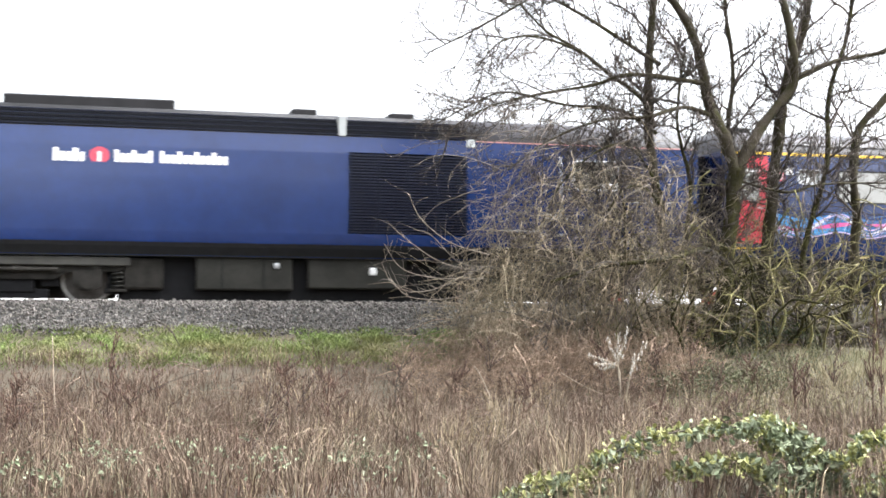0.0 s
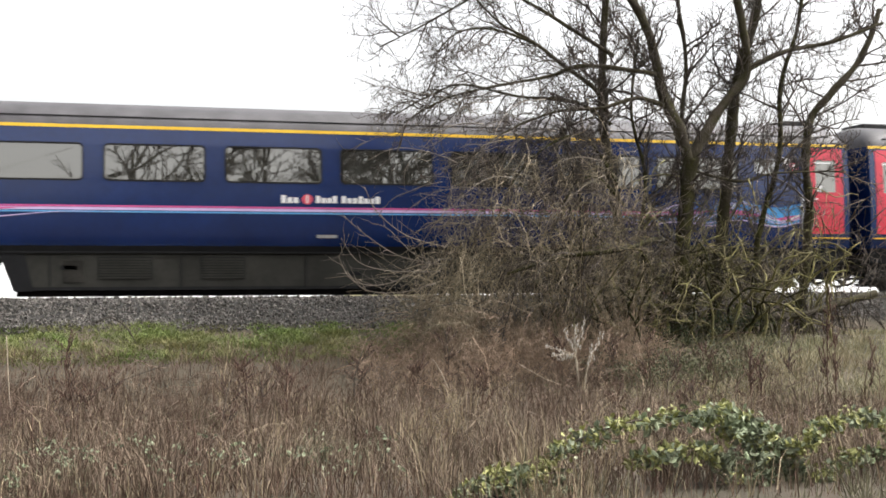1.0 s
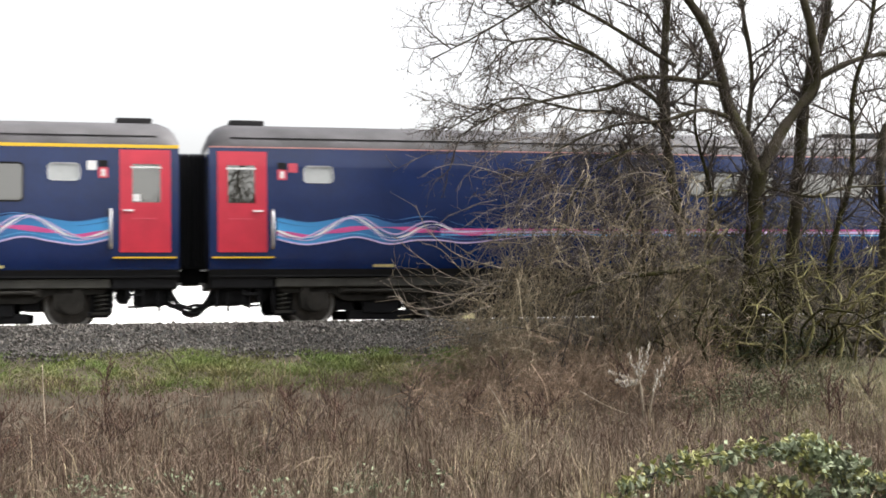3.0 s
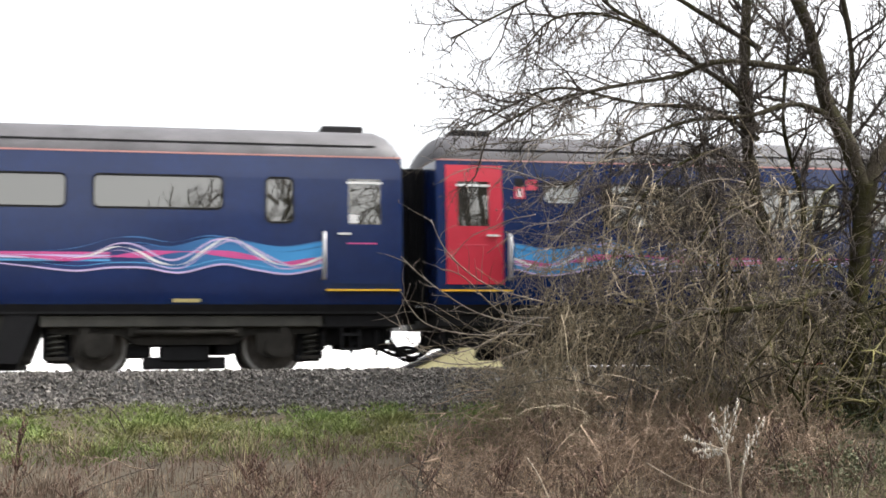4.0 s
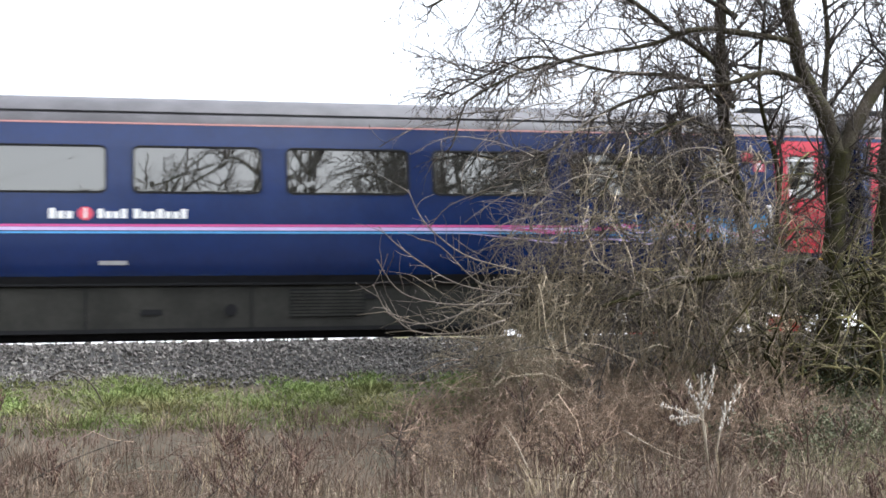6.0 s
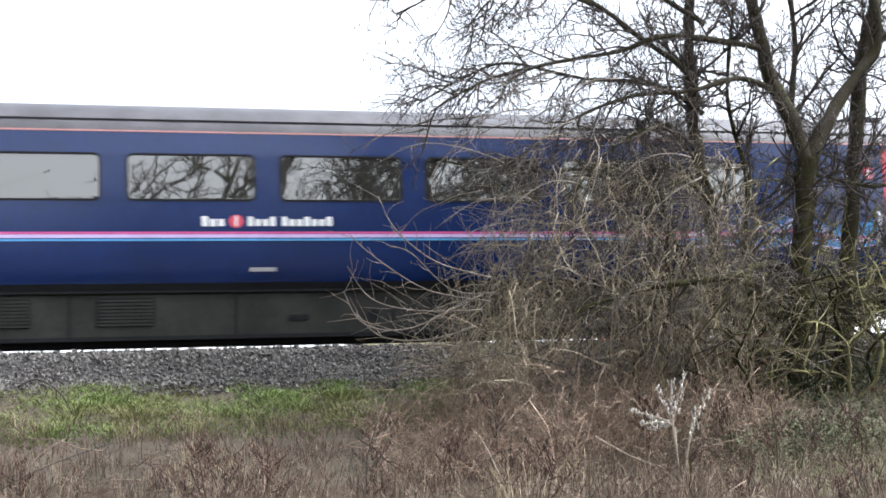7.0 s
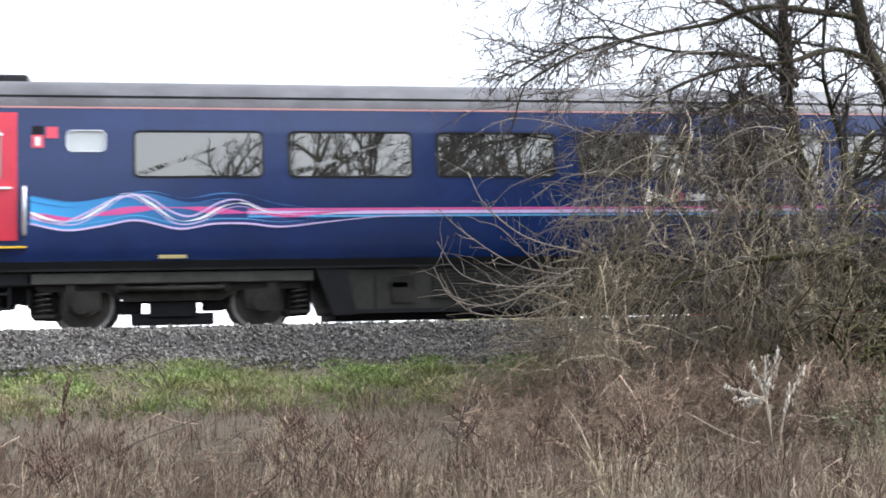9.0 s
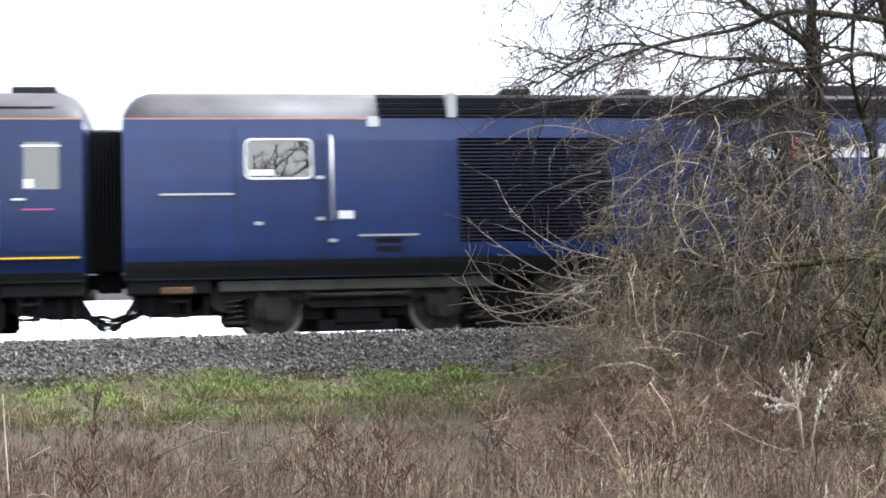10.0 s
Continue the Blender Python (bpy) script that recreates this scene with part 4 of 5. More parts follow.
stem([back(0.4, 0.1), back(0.75, 0.35), back(1.3, 0.62), back(2.0, 0.85)], 0.010, "arching dark briar in the scrub", TWIG)


def build_white_shrub():
    """A small bush with bleached stems and white catkins."""
    t = thing("white_shrub", "small bleached shrub with white fluffy catkins", "shrub")
    rng = random.Random(8)
    st, fl = Tubes(), Tubes()
    base = Vector(back(8.42, 0.0))
    for tip in ((8.49, 1.38), (8.30, 1.32), (8.12, 1.22), (7.80, 0.96), (7.9, 0.80), (8.62, 0.98), (8.86, 1.18), (8.05, 0.72)):
        e = Vector(back(*tip)) + Vector((0, rng.uniform(-0.1, 0.1), 0))
        knot = Vector(back(8.33, 0.78) if tip[0] < 8.6 else back(8.52, 0.55))
        st.add(smoothline([base, base.lerp(knot, 0.6), knot, knot.lerp(e, 0.5) + Vector((-0.02, 0, 0.04)), e], 3), 0.014, 0.006, 5)
        for k in range(20):
            f = 0.2 + 0.04 * k
            p = knot.lerp(e, f) + Vector((rng.uniform(-0.04, 0.04), rng.uniform(-0.03, 0.03), rng.uniform(-0.01, 0.03)))
            fl.add([p, p + Vector((rng.uniform(-0.012, 0.012), 0, 0.02)), p + Vector((rng.uniform(-0.02, 0.02), 0, 0.042))], 0.008, 0.005, 5)
    st.build("stems", PALE, t)["kind"] = "stuff"
    fl.build("catkins", FLUFF, t)["kind"] = "stuff"


build_white_shrub()


def leaf_cloud(name, spots, mat, size, seed, parent):
    """Small folded leaves scattered round the given spots."""
    rng = np.random.default_rng(seed)
    vs, fs = [], []
    for (x, y, z, r, n) in spots:
        for _ in range(n):
            c = np.array([x, y, z]) + rng.normal(0, 1, 3) * (r, r, r * 0.7)
            s = size * rng.uniform(0.6, 1.3)
            u = rng.normal(0, 1, 3)
            u /= np.linalg.norm(u)
            w = np.cross(u, rng.normal(0, 1, 3))
            w /= np.linalg.norm(w) + 1e-6
            nn = np.cross(u, w)
            b = len(vs)
            for a, k, d in ((-1.0, 0, 0), (-0.3, 0.55, 0.18), (0.5, 0.42, 0.15), (1.0, 0, -0.1), (0.5, -0.42, 0.15), (-0.3, -0.55, 0.18), (0.0, 0, 0)):
                vs.append(tuple(c + s * (a * u + k * w + d * nn)))
            fs += [(b, b + 6, b + 1), (b + 1, b + 6, b + 2), (b + 2, b + 6, b + 3), (b + 3, b + 6, b + 4), (b + 4, b + 6, b + 5), (b + 5, b + 6, b)]
    return raw(name, vs, fs, mat, parent)


def bramble(canes, seed, label, yellow=0.4):
    t = thing("bramble_bush", label, "bramble", "brambles")
    rng = random.Random(seed)
    green, gold = [], []
    for cane in canes:
        pts = smoothline(cane, 8)
        tb = Tubes()
        tb.add(pts, 0.012, 0.006, 5)
        tb.build("cane", TWIG, t)
        for k, p in enumerate(pts):
            for _ in range(2):
                o = Vector((rng.uniform(-0.06, 0.06), rng.uniform(-0.12, 0.12), rng.uniform(-0.1, 0.04)))
                q = p + o
                (gold if rng.random() < yellow * (1 - k / len(pts)) * 1.3 else green).append((q.x, q.y, q.z, 0.06, 14))
    leaf_cloud("leaves", green, LEAF, 0.046, seed, t)["kind"] = "stuff"
    leaf_cloud("yellow_leaves", gold, LEAFY, 0.038, seed + 1, t)["kind"] = "stuff"
    return t


B = 13.5          # the depth at which the brambles stand
bramble([[(4.9, B, -0.1), (5.3, B, 0.2), (5.87, B, 0.40), (6.6, B, 0.47), (7.2, B, 0.42), (7.5, B, 0.1), (7.6, B, -0.4)],
         [(4.1, B, -0.35), (4.4, B, -0.10), (4.9, B, -0.05), (5.2, B, -0.3)],
         [(7.0, B + .2, 0.45), (7.35, B + .2, 0.49), (7.6, B + .2, 0.2), (7.9, B + .2, -0.15), (8.1, B + .2, -0.4)],
         [(7.2, B + .1, 0.30), (7.6, B + .1, 0.28), (8.0, B + .1, 0.05), (8.2, B + .1, -0.3)],
         [(3.9, B, -0.4), (4.3, B, -0.2), (4.7, B, -0.22), (5.0, B, -0.4)],
         [(6.1, B, 0.0), (6.6, B, 0.12), (7.1, B, 0.02), (7.3, B, -0.3)]], 21, "arching bramble with green and yellowing leaves", 0.6)
bramble([[(8.0, B, 0.05), (8.4, B, 0.32), (8.9, B, 0.4), (9.5, B, 0.2)], [(8.2, B, -0.3), (8.6, B, -0.08), (9.1, B, 0.0)]], 25, "low bramble with yellow-green leaves", 0.8)
rb = random.Random(64)
low_leaves = leaf_cloud("low_leaves", [(x, y, gz(x, y) + rb.uniform(0.15, 0.45), 0.06, 9) for x, y in [(rb.uniform(-1.5, 4.0), rb.uniform(14.0, 16.5)) for _ in range(85)]], LEAF, 0.026, 65, None)
tagged(low_leaves, "scattered grey-green leaves among dead stalks", "undergrowth", kind="stuff")

# ---- the bare tree ----
TY = NEAR - 3.2
rt = random.Random(5)


def wander(p, d, length, steps, sag, jitter):
    """A crooked line from p along d that sags or rises."""
    out, d = [Vector(p)], Vector(d).normalized()
    for _ in range(steps):
        d = (d + Vector((rt.gauss(0, jitter), rt.gauss(0, jitter), rt.gauss(0, jitter) + sag))).normalized()
        out.append(out[-1] + d * (length / steps))
    return out


def sprout(line, tubes, r, level, spacing, length, sag, buds):
    """Side branches along a limb, and twigs on those."""
    acc = 0.0
    for a, b in zip(line, line[1:]):
        acc += (b - a).length
        while acc > spacing:
            acc -= spacing * rt.uniform(0.7, 1.3)
            p = a.lerp(b, rt.random())
            d = (b - a).normalized()
            out = Vector((rt.gauss(0, 1), rt.gauss(0, 0.8), rt.gauss(0.15, 0.8)))
            out = (d * 0.75 + (out - d * out.dot(d)).normalized() * rt.uniform(0.6, 1.1))
            n = length * rt.uniform(0.5, 1.25)
            twig = wander(p, out, n, 6 if level > 0 else 4, sag, 0.2)
            tubes.add(twig, r, r * 0.35, 4 if level > 0 else 3)
            if level > 0:
                sprout(twig, tubes, r * 0.5, level - 1, spacing * 0.55, length * 0.45, sag, buds)
            elif rt.random() < 0.35:
                buds.add([twig[-1], twig[-1] + Vector((0.004, 0, 0.01)), twig[-1] + Vector((0, 0, 0.03))], 0.009, 0.004, 4)


def limb(pts, y=TY, wob=0.25, aside=0.0):
    """A limb through places in x and z that drifts to one side of the trunk as it leaves it."""
    return smoothline([(x, y + aside * min(1.0, i / 2) + wob * noise.noise((x * 0.6, 2.0, z * 0.6)), z) for i, (x, z) in enumerate(pts)], 5)


def build_tree():
    t = thing("bare_tree", "bare winter tree with mossy forked trunks and drooping branches", "tree")
    twigs, buds, shoots = Tubes(), Tubes(), Tubes()
    trunks = [([(11.02, 0.6), (11.1, 1.38), (11.2, 2.4), (11.34, 3.4), (11.41, 4.3)], 0.15, 0.125, MOSS, 0.0),
              ([(12.1, 0.7), (12.17, 1.57), (12.34, 3.35), (12.5, 4.93), (12.72, 6.1), (13.11, 7.19), (13.27, 8.6)], 0.14, 0.07, BARK, 0.5),
              ([(10.35, 0.7), (10.3, 1.6), (10.08, 3.35), (9.84, 4.89), (9.83, 6.44), (9.97, 7.8), (9.94, 9.0)], 0.11, 0.05, BARK, 0.35),
              ([(11.7, 0.7), (11.72, 1.6), (11.6, 2.8), (11.75, 3.8), (11.6, 5.0), (11.75, 6.2), (11.5, 7.6), (11.7, 9.0)], 0.06, 0.03, BARK, 0.7),
              ([(12.9, 0.8), (12.8, 1.7), (12.95, 3.0), (13.3, 4.4), (13.5, 5.8), (13.9, 7.0), (14.0, 8.6)], 0.07, 0.03, MOSS, 0.2),
              ([(9.5, 0.8), (9.45, 1.6), (9.2, 2.6), (9.25, 3.6), (8.9, 4.8)], 0.05, 0.02, MOSS, 0.1),
              ([(10.7, 0.7), (10.75, 1.7), (10.6, 2.9), (10.75, 4.0), (10.45, 5.2), (10.6, 6.6)], 0.05, 0.02, MOSS, 0.4),
              ([(13.85, 0.8), (13.92, 1.64), (14.04, 3.34), (13.96, 4.42), (14.17, 5.17), (14.61, 5.72), (15.25, 6.39), (15.8, 7.4)], 0.10, 0.05, BARK, 0.3)]
    for pts, r0, r1, mat, dy in trunks:
        tb = Tubes()
        line = limb(pts, TY + dy)
        tb.add(smoothline(line, 2), r0, r1, 12, 0.55)
        tb.build("trunk", mat, t)
        sprout(line[8:], twigs, 0.024, 2, 0.27, 1.3, 0.05, buds)
    limbs = [([(11.36, 3.7), (11.38, 4.25), (11.15, 5.0), (10.92, 5.53), (10.72, 6.36), (10.51, 6.88), (10.13, 7.39), (9.59, 7.89), (9.16, 8.49), (8.8, 9.2)], 0.125, 0.05, BARK, 0),
             ([(11.36, 3.7), (11.46, 4.3), (11.76, 4.87), (12.23, 5.45), (12.6, 5.99), (12.45, 6.84), (12.3, 7.58), (12.1, 8.64), (12.0, 9.4)], 0.115, 0.045, BARK, 0),
             ([(12.6, 5.99), (13.44, 6.39), (14.52, 6.64), (15.64, 7.06)], 0.055, 0.03, BARK, 0),
             ([(10.83, 5.86), (10.09, 5.88), (9.21, 5.91), (8.55, 5.69), (7.7, 5.51), (6.7, 5.25), (5.9, 4.8)], 0.05, 0.012, BARK, -0.15),
             ([(11.02, 5.27), (10.3, 5.36), (9.52, 5.14), (8.65, 5.05), (7.68, 4.65), (6.9, 4.1)], 0.045, 0.012, BARK, -0.3),
             ([(9.79, 4.99), (9.53, 5.5), (8.99, 5.9), (8.35, 6.34), (7.72, 6.63), (7.2, 7.1)], 0.05, 0.015, BARK, 0),
             ([(8.35, 6.34), (7.51, 6.52), (6.87, 6.4), (6.45, 5.94)], 0.028, 0.01, BARK, -0.1),
             ([(11.23, 2.57), (10.56, 2.78), (9.67, 2.58), (8.48, 2.44), (7.52, 2.15)], 0.06, 0.022, MOSS, -0.75),
             ([(15.31, 1.78), (14.44, 1.61), (13.38, 1.39), (12.22, 1.30)], 0.075, 0.05, BARK, -0.5),
             ([(11.42, 4.08), (12.3, 3.87), (13.0, 4.03), (14.53, 4.1)], 0.03, 0.015, BARK, -0.2),
             ([(9.84, 4.89), (9.19, 5.29), (8.12, 5.37), (7.07, 5.55), (6.4, 5.3), (5.8, 4.95)], 0.035, 0.01, BARK, 0.2),
             ([(9.87, 6.13), (8.8, 6.82), (8.0, 7.2), (7.3, 7.5)], 0.045, 0.012, BARK, 0.2),
             ([(9.4, 8.1), (8.4, 7.75), (7.4, 7.2), (6.4, 6.6), (5.55, 6.15)], 0.034, 0.01, BARK, 0.1),
             ([(9.0, 8.6), (7.9, 8.3), (6.9, 7.6), (6.2, 7.2)], 0.03, 0.01, BARK, -0.1),
             ([(10.0, 3.8), (9.3, 4.6), (8.6, 4.5), (7.9, 3.9), (7.5, 3.1)], 0.03, 0.01, MOSS, -0.4),
             ([(10.1, 3.4), (9.5, 3.9), (8.9, 3.7), (8.5, 3.0)], 0.028, 0.01, MOSS, -0.5)]
    for pts, r0, r1, mat, dy in limbs:
        tb = Tubes()
        line = limb(pts, TY, aside=dy)
        tb.add(smoothline(line, 2), r0, r1, 8, 0.45)
        tb.build("limb", mat, t)
        droop = -0.07 if pts[-1][0] < pts[0][0] and pts[-1][1] < 6.0 else 0.04
        sprout(line, twigs, 0.0145, 2, 0.19, 1.05, droop, buds)
    # long drooping shoots at the outer edge
    for k in range(26):
        x, z = rt.uniform(6.3, 9.2), rt.uniform(2.3, 5.4)
        z = min(z, 2.0 + (x - 4.6) * 1.35)
        line = wander((x, TY - rt.uniform(0.2, 1.2), z), (-1, 0, rt.uniform(-0.2, 0.7)), rt.uniform(0.9, 2.0), 9, -0.13, 0.1)
        shoots.add(line, 0.009, 0.004, 4)
        sprout(line, shoots, 0.005, 0, 0.2, 0.35, -0.03, buds)
    for pts in ([(6.4, 2.3), (5.6, 2.45), (4.95, 2.85), (4.62, 3.15)], [(6.3, 2.2), (5.5, 2.2), (4.9, 2.35), (4.6, 2.75)], [(6.3, 2.4), (5.4, 2.0), (4.8, 2.05), (4.55, 2.45)], [(6.4, 2.6), (5.7, 2.8), (5.2, 3.2), (5.0, 3.6)],
                [(6.2, 2.0), (5.6, 1.85), (5.0, 1.9), (4.7, 2.2)], [(6.5, 2.4), (5.9, 2.45), (5.4, 2.9), (5.1, 3.0)]):
        line = limb(pts, TY - 1.0, 0.05)
        shoots.add(line, 0.010, 0.005, 4)
        sprout(line, shoots, 0.005, 0, 0.16, 0.45, 0.03, buds)
    tw = twigs.build("twigs", TWIG, t)
    tw["kind"] = "stuff"
    shoots.build("drooping_shoots", SHOOT, t)["kind"] = "stuff"
    b = buds.build("buds", TWIG, t)
    b["kind"] = "stuff"


build_tree()


def thicket(name, label, n, xr, yr, top, mat, seed, sag=-0.1, r=0.009, hang=0.5):
    """Tangled stems: some rise from the ground and bow over, some hang from above."""
    global rt
    rt = random.Random(seed)
    tb = Tubes()
    for _ in range(n):
        x, y = rt.uniform(*xr), rt.uniform(*yr)
        h = top(x)
        if rt.random() < hang:
            p = (x, y, gz(x, y) + h * rt.uniform(0.35, 1.0))
            line = wander(p, (rt.gauss(-0.3, 0.5), rt.gauss(0, 0.3), rt.gauss(-0.5, 0.5)), rt.uniform(0.5, 1.5), 7, sag, 0.24)
        else:
            line = wander((x, y, gz(x, y)), (rt.gauss(-0.1, 0.35), rt.gauss(0, 0.2), 1), h * rt.uniform(0.45, 1.0), 8, -0.07, 0.2)
        rr = r * rt.uniform(0.5, 1.5)
        tb.add(line, rr, rr * 0.4, 3)
        for _ in range(4):
            q = rt.choice(line[1:])
            tb.add(wander(q, (rt.gauss(0, 1), rt.gauss(0, 0.6), rt.gauss(-0.1, 0.7)), rt.uniform(0.15, 0.5), 3, -0.03, 0.2), rr * 0.55, rr * 0.25, 3)
    tagged(tb.build(name, mat), label, "thicket", kind="stuff")


def crown(x):
    return float(np.interp(x, [5.0, 6.1, 6.7, 7.6, 9, 12, 15, 18], [0.25, 0.8, 2.3, 3.9, 3.8, 3.2, 2.6, 2.6]))


def low(x):
    return float(np.interp(x, [4.4, 5.6, 6.8, 9, 12, 18], [0.15, 0.5, 1.1, 1.15, 0.6, 0.5]))


thicket("creeper_tangle", "tan tangle of hanging creeper stems under the tree", 1050, (6.3, 10.2), (21.8, 23.6), crown, TANGLE, 41, r=0.0065, hang=0.65)
thicket("creeper_tangle", "tan tangle of stems behind the trunks", 330, (9.6, 14.0), (23.0, 24.2), crown, TANGLE, 47, r=0.0065)
thicket("creeper_tangle", "grey tangle of thin stems under the tree", 300, (7.8, 18.0), (22.2, 24.3), crown, TWIG, 42, r=0.009)
thicket("briar_thicket", "dense brown briar stems at the foot of the tree", 1300, (4.9, 10.2), (20.9, 22.8), low, BRIAR, 43, hang=0.15, r=0.006)
thicket("scrub_tangle", "bent brown and grey stems in the scrub", 1500, (-4, 12), (15.5, 21.5), lambda x: 0.55, DRY, 45, hang=0.35, r=0.006)
thicket("scrub_tangle", "dark bent twigs in the scrub", 900, (-4, 12), (16.0, 21.5), lambda x: 0.6, DOCK, 46, hang=0.2, r=0.006)
thicket("mossy_shoots", "mossy green shoots round the trunks", 150, (9.0, 14.6), (22.2, 23.4), crown, MOSSY, 44, r=0.014, hang=0.45)


def crooked_stem(x, y, h, r, seed):
    """A crooked mossy stem from the tree's stool."""
    global rt
    rt = random.Random(seed)
    tb = Tubes()
    line = wander((x, y, gz(x, y) - 0.05), (rt.gauss(0, 0.35), rt.gauss(0, 0.2), 1), h, 11, 0.02, 0.3)
    tb.add(smoothline(line, 2), r, r * 0.4, 6)
    for _ in range(4):
        q = rt.choice(line[4:])
        tb.add(smoothline(wander(q, (rt.gauss(0, 1), rt.gauss(0, 0.4), rt.gauss(0.2, 0.6)), rt.uniform(0.4, 1.0), 5, -0.05, 0.3), 2), r * 0.5, r * 0.2, 5)
    tagged(tb.build("crooked_stem", MOSS if seed % 3 else MOSSY), "crooked mossy stem beside the bare tree", "sapling", "crooked stems round the tree")


rc = random.Random(17)
for k in range(34):
    x = rc.choice((rc.uniform(10.4, 12.6), rc.uniform(8.4, 13.8)))
    crooked_stem(x, rc.uniform(21.8, 23.2), rc.uniform(1.4, 3.0), rc.uniform(0.02, 0.042), 400 + k)


def ivy_patch(spots, label, seed, mat=IVY):
    o = leaf_cloud("ivy", spots, mat, 0.024, seed, None)
    tagged(o, label, "ivy", kind="stuff")


ri = random.Random(77)
ivy_patch([(x, y, gz(x, y) + ri.uniform(0.05, 0.5), 0.12, 20) for x, y in [(ri.uniform(9.2, 12.6), ri.uniform(21.9, 23.0)) for _ in range(110)]], "dark green ivy and low leaves at the tree's foot", 51)
ivy_patch([(x, y, gz(x, y) + ri.uniform(0.05, 0.45), 0.13, 22) for x, y in [(ri.gauss(10.2, 0.8), ri.uniform(20.3, 21.4)) for _ in range(150)]], "soft grey-green undergrowth", 52, UNDERGROWTH)

# ---- bare trees behind the watcher, which the windows mirror ----
def back_tree(x, y, h, seed):
    global rt
    rt = random.Random(seed)
    t = thing("roadside_tree", "tall bare tree with spreading limbs beside the path", "tree", "bare trees beside the path")
    buds, tw, tk = Tubes(), Tubes(), Tubes()
    line = wander((x, y, gz(x, y)), (rt.gauss(0, 0.12), 0, 1), h, 12, 0.05, 0.07)
    tk.add(line, 0.24, 0.07, 8)
    for k in range(18):
        p = line[3 + k % 9]
        b = wander(p, (rt.gauss(0, 1), rt.gauss(0, 0.5), rt.uniform(0.5, 1.3)), rt.uniform(2.2, 4.2), 7, 0.05, 0.13)
        tk.add(b, 0.085, 0.03, 6)
        sprout(b, tw, 0.05, 1, 0.36, 1.5, 0.05, buds)
    tk.build("trunk", BARK, t)
    tw.build("twigs", TWIG, t)["kind"] = "stuff"


for k in range(11):
    back_tree(3.4 + 2.2 * k + 0.7 * math.sin(3.0 * k), -9.0 - 1.5 * (k % 3), 13.0 + (k % 4), 300 + k)


# ---- beyond the railway ----
def far_hedge():
    global rt
    rt = random.Random(90)
    tb = Tubes()
    for _ in range(160):
        x, y = rt.uniform(-14, 40), rt.uniform(36, 40)
        h = 1.9 + 0.7 * noise.noise((x * 0.35, 0, 0)) + rt.uniform(0, 0.6)
        line = wander((x, y, gz(x, y)), (rt.gauss(0, 0.25), 0, 1), h, 6, 0.0, 0.2)
        tb.add(line, 0.016, 0.005, 3)
        for _ in range(5):
            tb.add(wander(rt.choice(line[2:]), (rt.gauss(0, 1), 0, rt.gauss(0.5, 0.5)), 0.5, 3, 0, 0.2), 0.008, 0.004, 3)
    # the glare of the sky is put into the twigs' near-white colour
    tagged(tb.build("far_hedge", HAZE), "leafless hedge beyond the railway, washed pale by sky glare", "hedge", kind="stuff")


far_hedge()


def build_glow_backdrop():
    """Glowing white wall added for the bright low sky, far beyond the railway."""
    m = bpy.data.materials.new("glowing low sky backdrop")
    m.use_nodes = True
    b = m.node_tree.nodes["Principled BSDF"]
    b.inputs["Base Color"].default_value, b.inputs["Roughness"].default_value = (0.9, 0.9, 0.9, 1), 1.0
    # the wall gives off light to match the overcast sky above it
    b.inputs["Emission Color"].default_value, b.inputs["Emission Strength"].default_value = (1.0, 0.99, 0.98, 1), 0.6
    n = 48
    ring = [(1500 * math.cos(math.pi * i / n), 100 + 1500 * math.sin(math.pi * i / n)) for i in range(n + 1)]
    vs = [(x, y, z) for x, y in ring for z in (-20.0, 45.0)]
    tagged(raw("backdrop", vs, [(2 * i, 2 * i + 2, 2 * i + 3, 2 * i + 1) for i in range(n)], m), "glowing white backdrop for the bright low sky", "backdrop", kind="structure")


build_glow_backdrop()


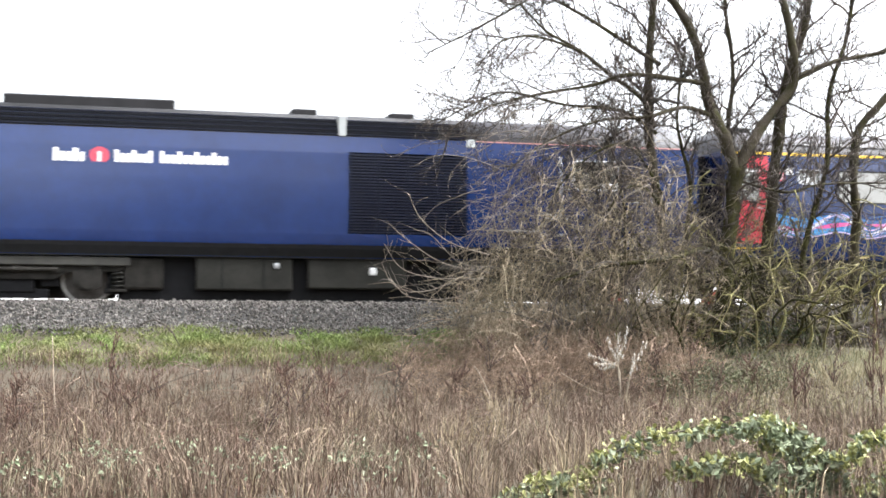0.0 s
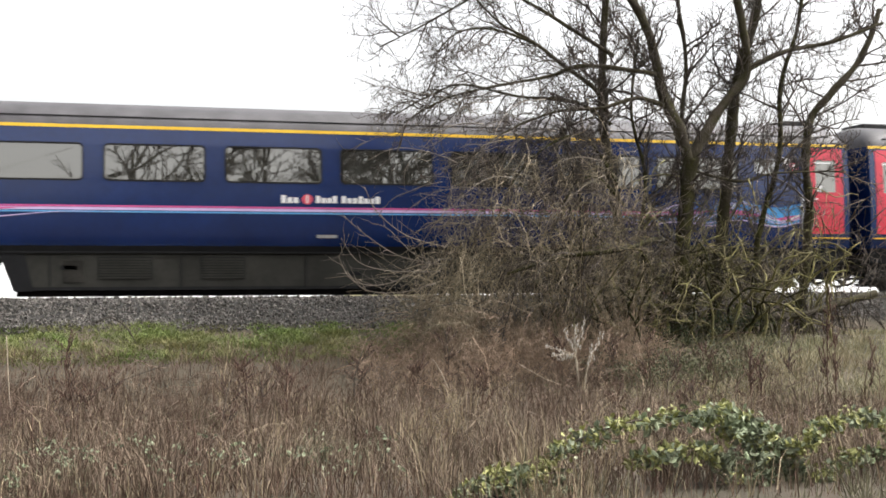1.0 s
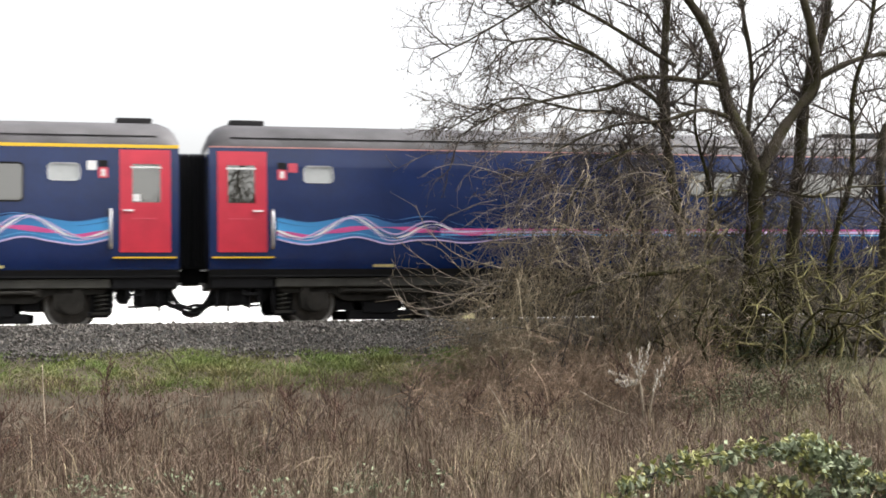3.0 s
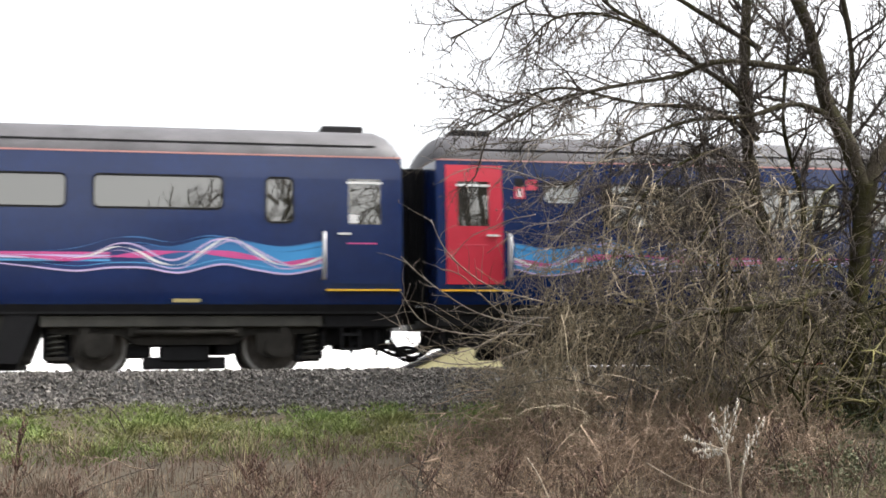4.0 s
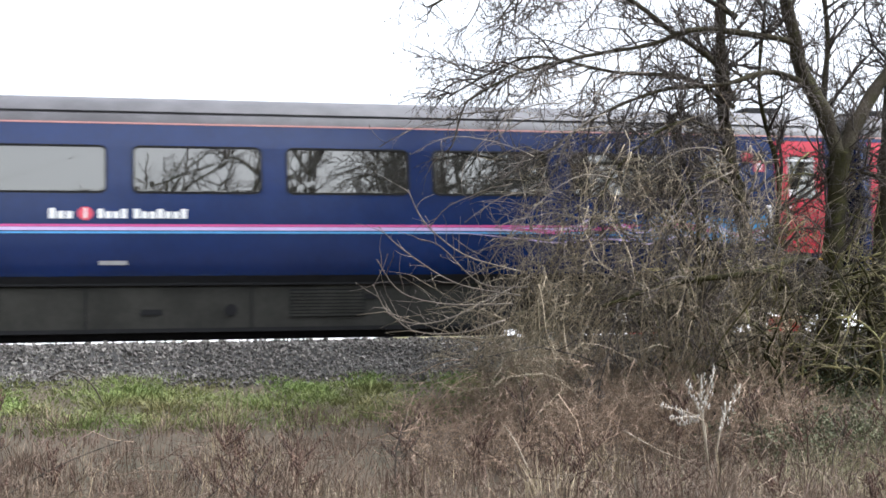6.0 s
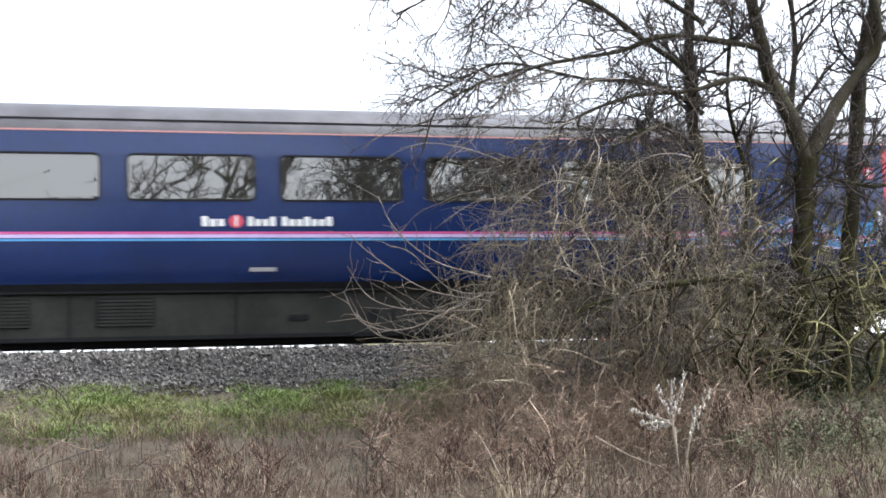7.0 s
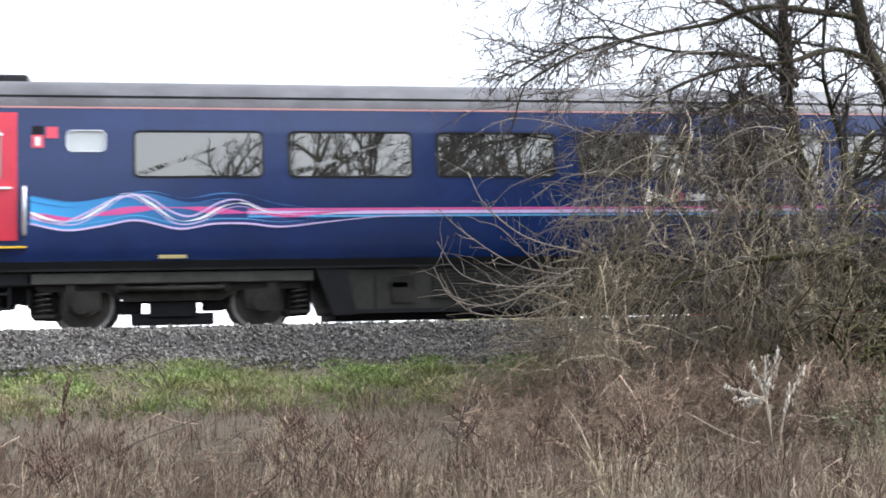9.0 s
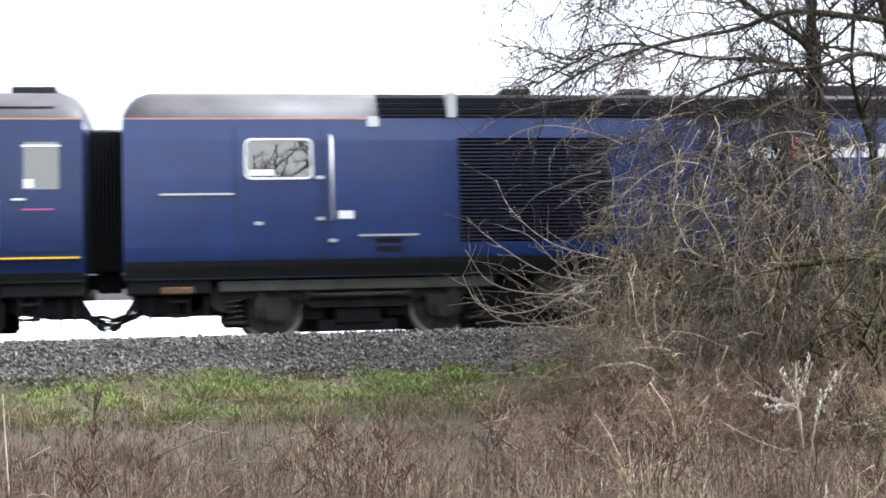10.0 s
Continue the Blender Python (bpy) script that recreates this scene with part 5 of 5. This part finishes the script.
def build_ramp():
    """A cream concrete ramp with a dark coping, seen low under the train."""
    t = thing("concrete_ramp", "cream concrete ramp wall with dark coping", "ramp wall", kind="structure")
    y = NEAR + 9
    bm = prism(bmesh.new(), [(7.0, 0.2), (7.0, 1.60), (9.4, 2.62), (9.9, 2.62), (9.9, 0.2)], y, y + 0.4)
    part("ramp_wall", bm, LIME, t)
    bm = prism(bmesh.new(), [(6.8, 1.56), (6.8, 1.64), (9.4, 2.74), (10.0, 2.74), (10.0, 2.63), (9.42, 2.63)], y - 0.05, y + 0.45)
    part("coping", bm, ROOFDARK, t, "dark coping")


build_ramp()


def build_barrier(x, w):
    t = thing("road_barrier", "red and white plastic barrier beyond the railway", "barrier", "barriers")
    y = NEAR + 8
    z = gz(x, y)
    for k in range(2):
        part("post", boxed(x + k * (w - 0.1), x + k * (w - 0.1) + 0.1, y, y + 0.1, z, 2.2, bevel=0.02), WHITE, t)
    part("rail", boxed(x, x + w, y - 0.02, y + 0.06, 1.75, 2.15, bevel=0.02), REDPAINT, t)


build_barrier(12.6, 1.1)
build_barrier(16.0, 0.9)


# ---- what moves ----
SLIP_T = [0, 0.5, 1.0, 1.5, 2.0, 2.5, 4.0, 4.5, 5.0, 6.5, 7.0, 7.5, 8.0, 8.5, 9.0, 9.5, 10.0]
SLIP = [0.45, -0.07, 0.29, -0.12, -0.41, -0.13, -0.21, 0.32, 0.66, 0.27, -0.1, 0.23, 0.85, 0.3, 0.04, 0.45, -0.15]


def motions():
    times = [i * 0.5 for i in range(21)]

    def front(t):
        """Where the gap behind the leading power car is at t seconds."""
        return 12.015 - 18.654 * t - 0.1408 * t * t + float(np.interp(t, SLIP_T, SLIP))

    for k, c in enumerate(COACHES):
        walk(c, [(t, pose(front(t) + 23.6 * k, MID, RAIL)) for t in times])
    walk(LEAD, [(t, pose(front(t), MID, RAIL)) for t in times])
    walk(TAIL, [(t, pose(front(t) + 188.8, MID, RAIL)) for t in times])
    # wheels roll with the train
    steps = [i / 30 for i in range(301)]
    for w, x, r in AXLES:
        walk(w, [(t, pose(x, 0, r) @ Matrix.Rotation((front(t) - front(0)) / r, 4, "Y")) for t in steps])


motions()
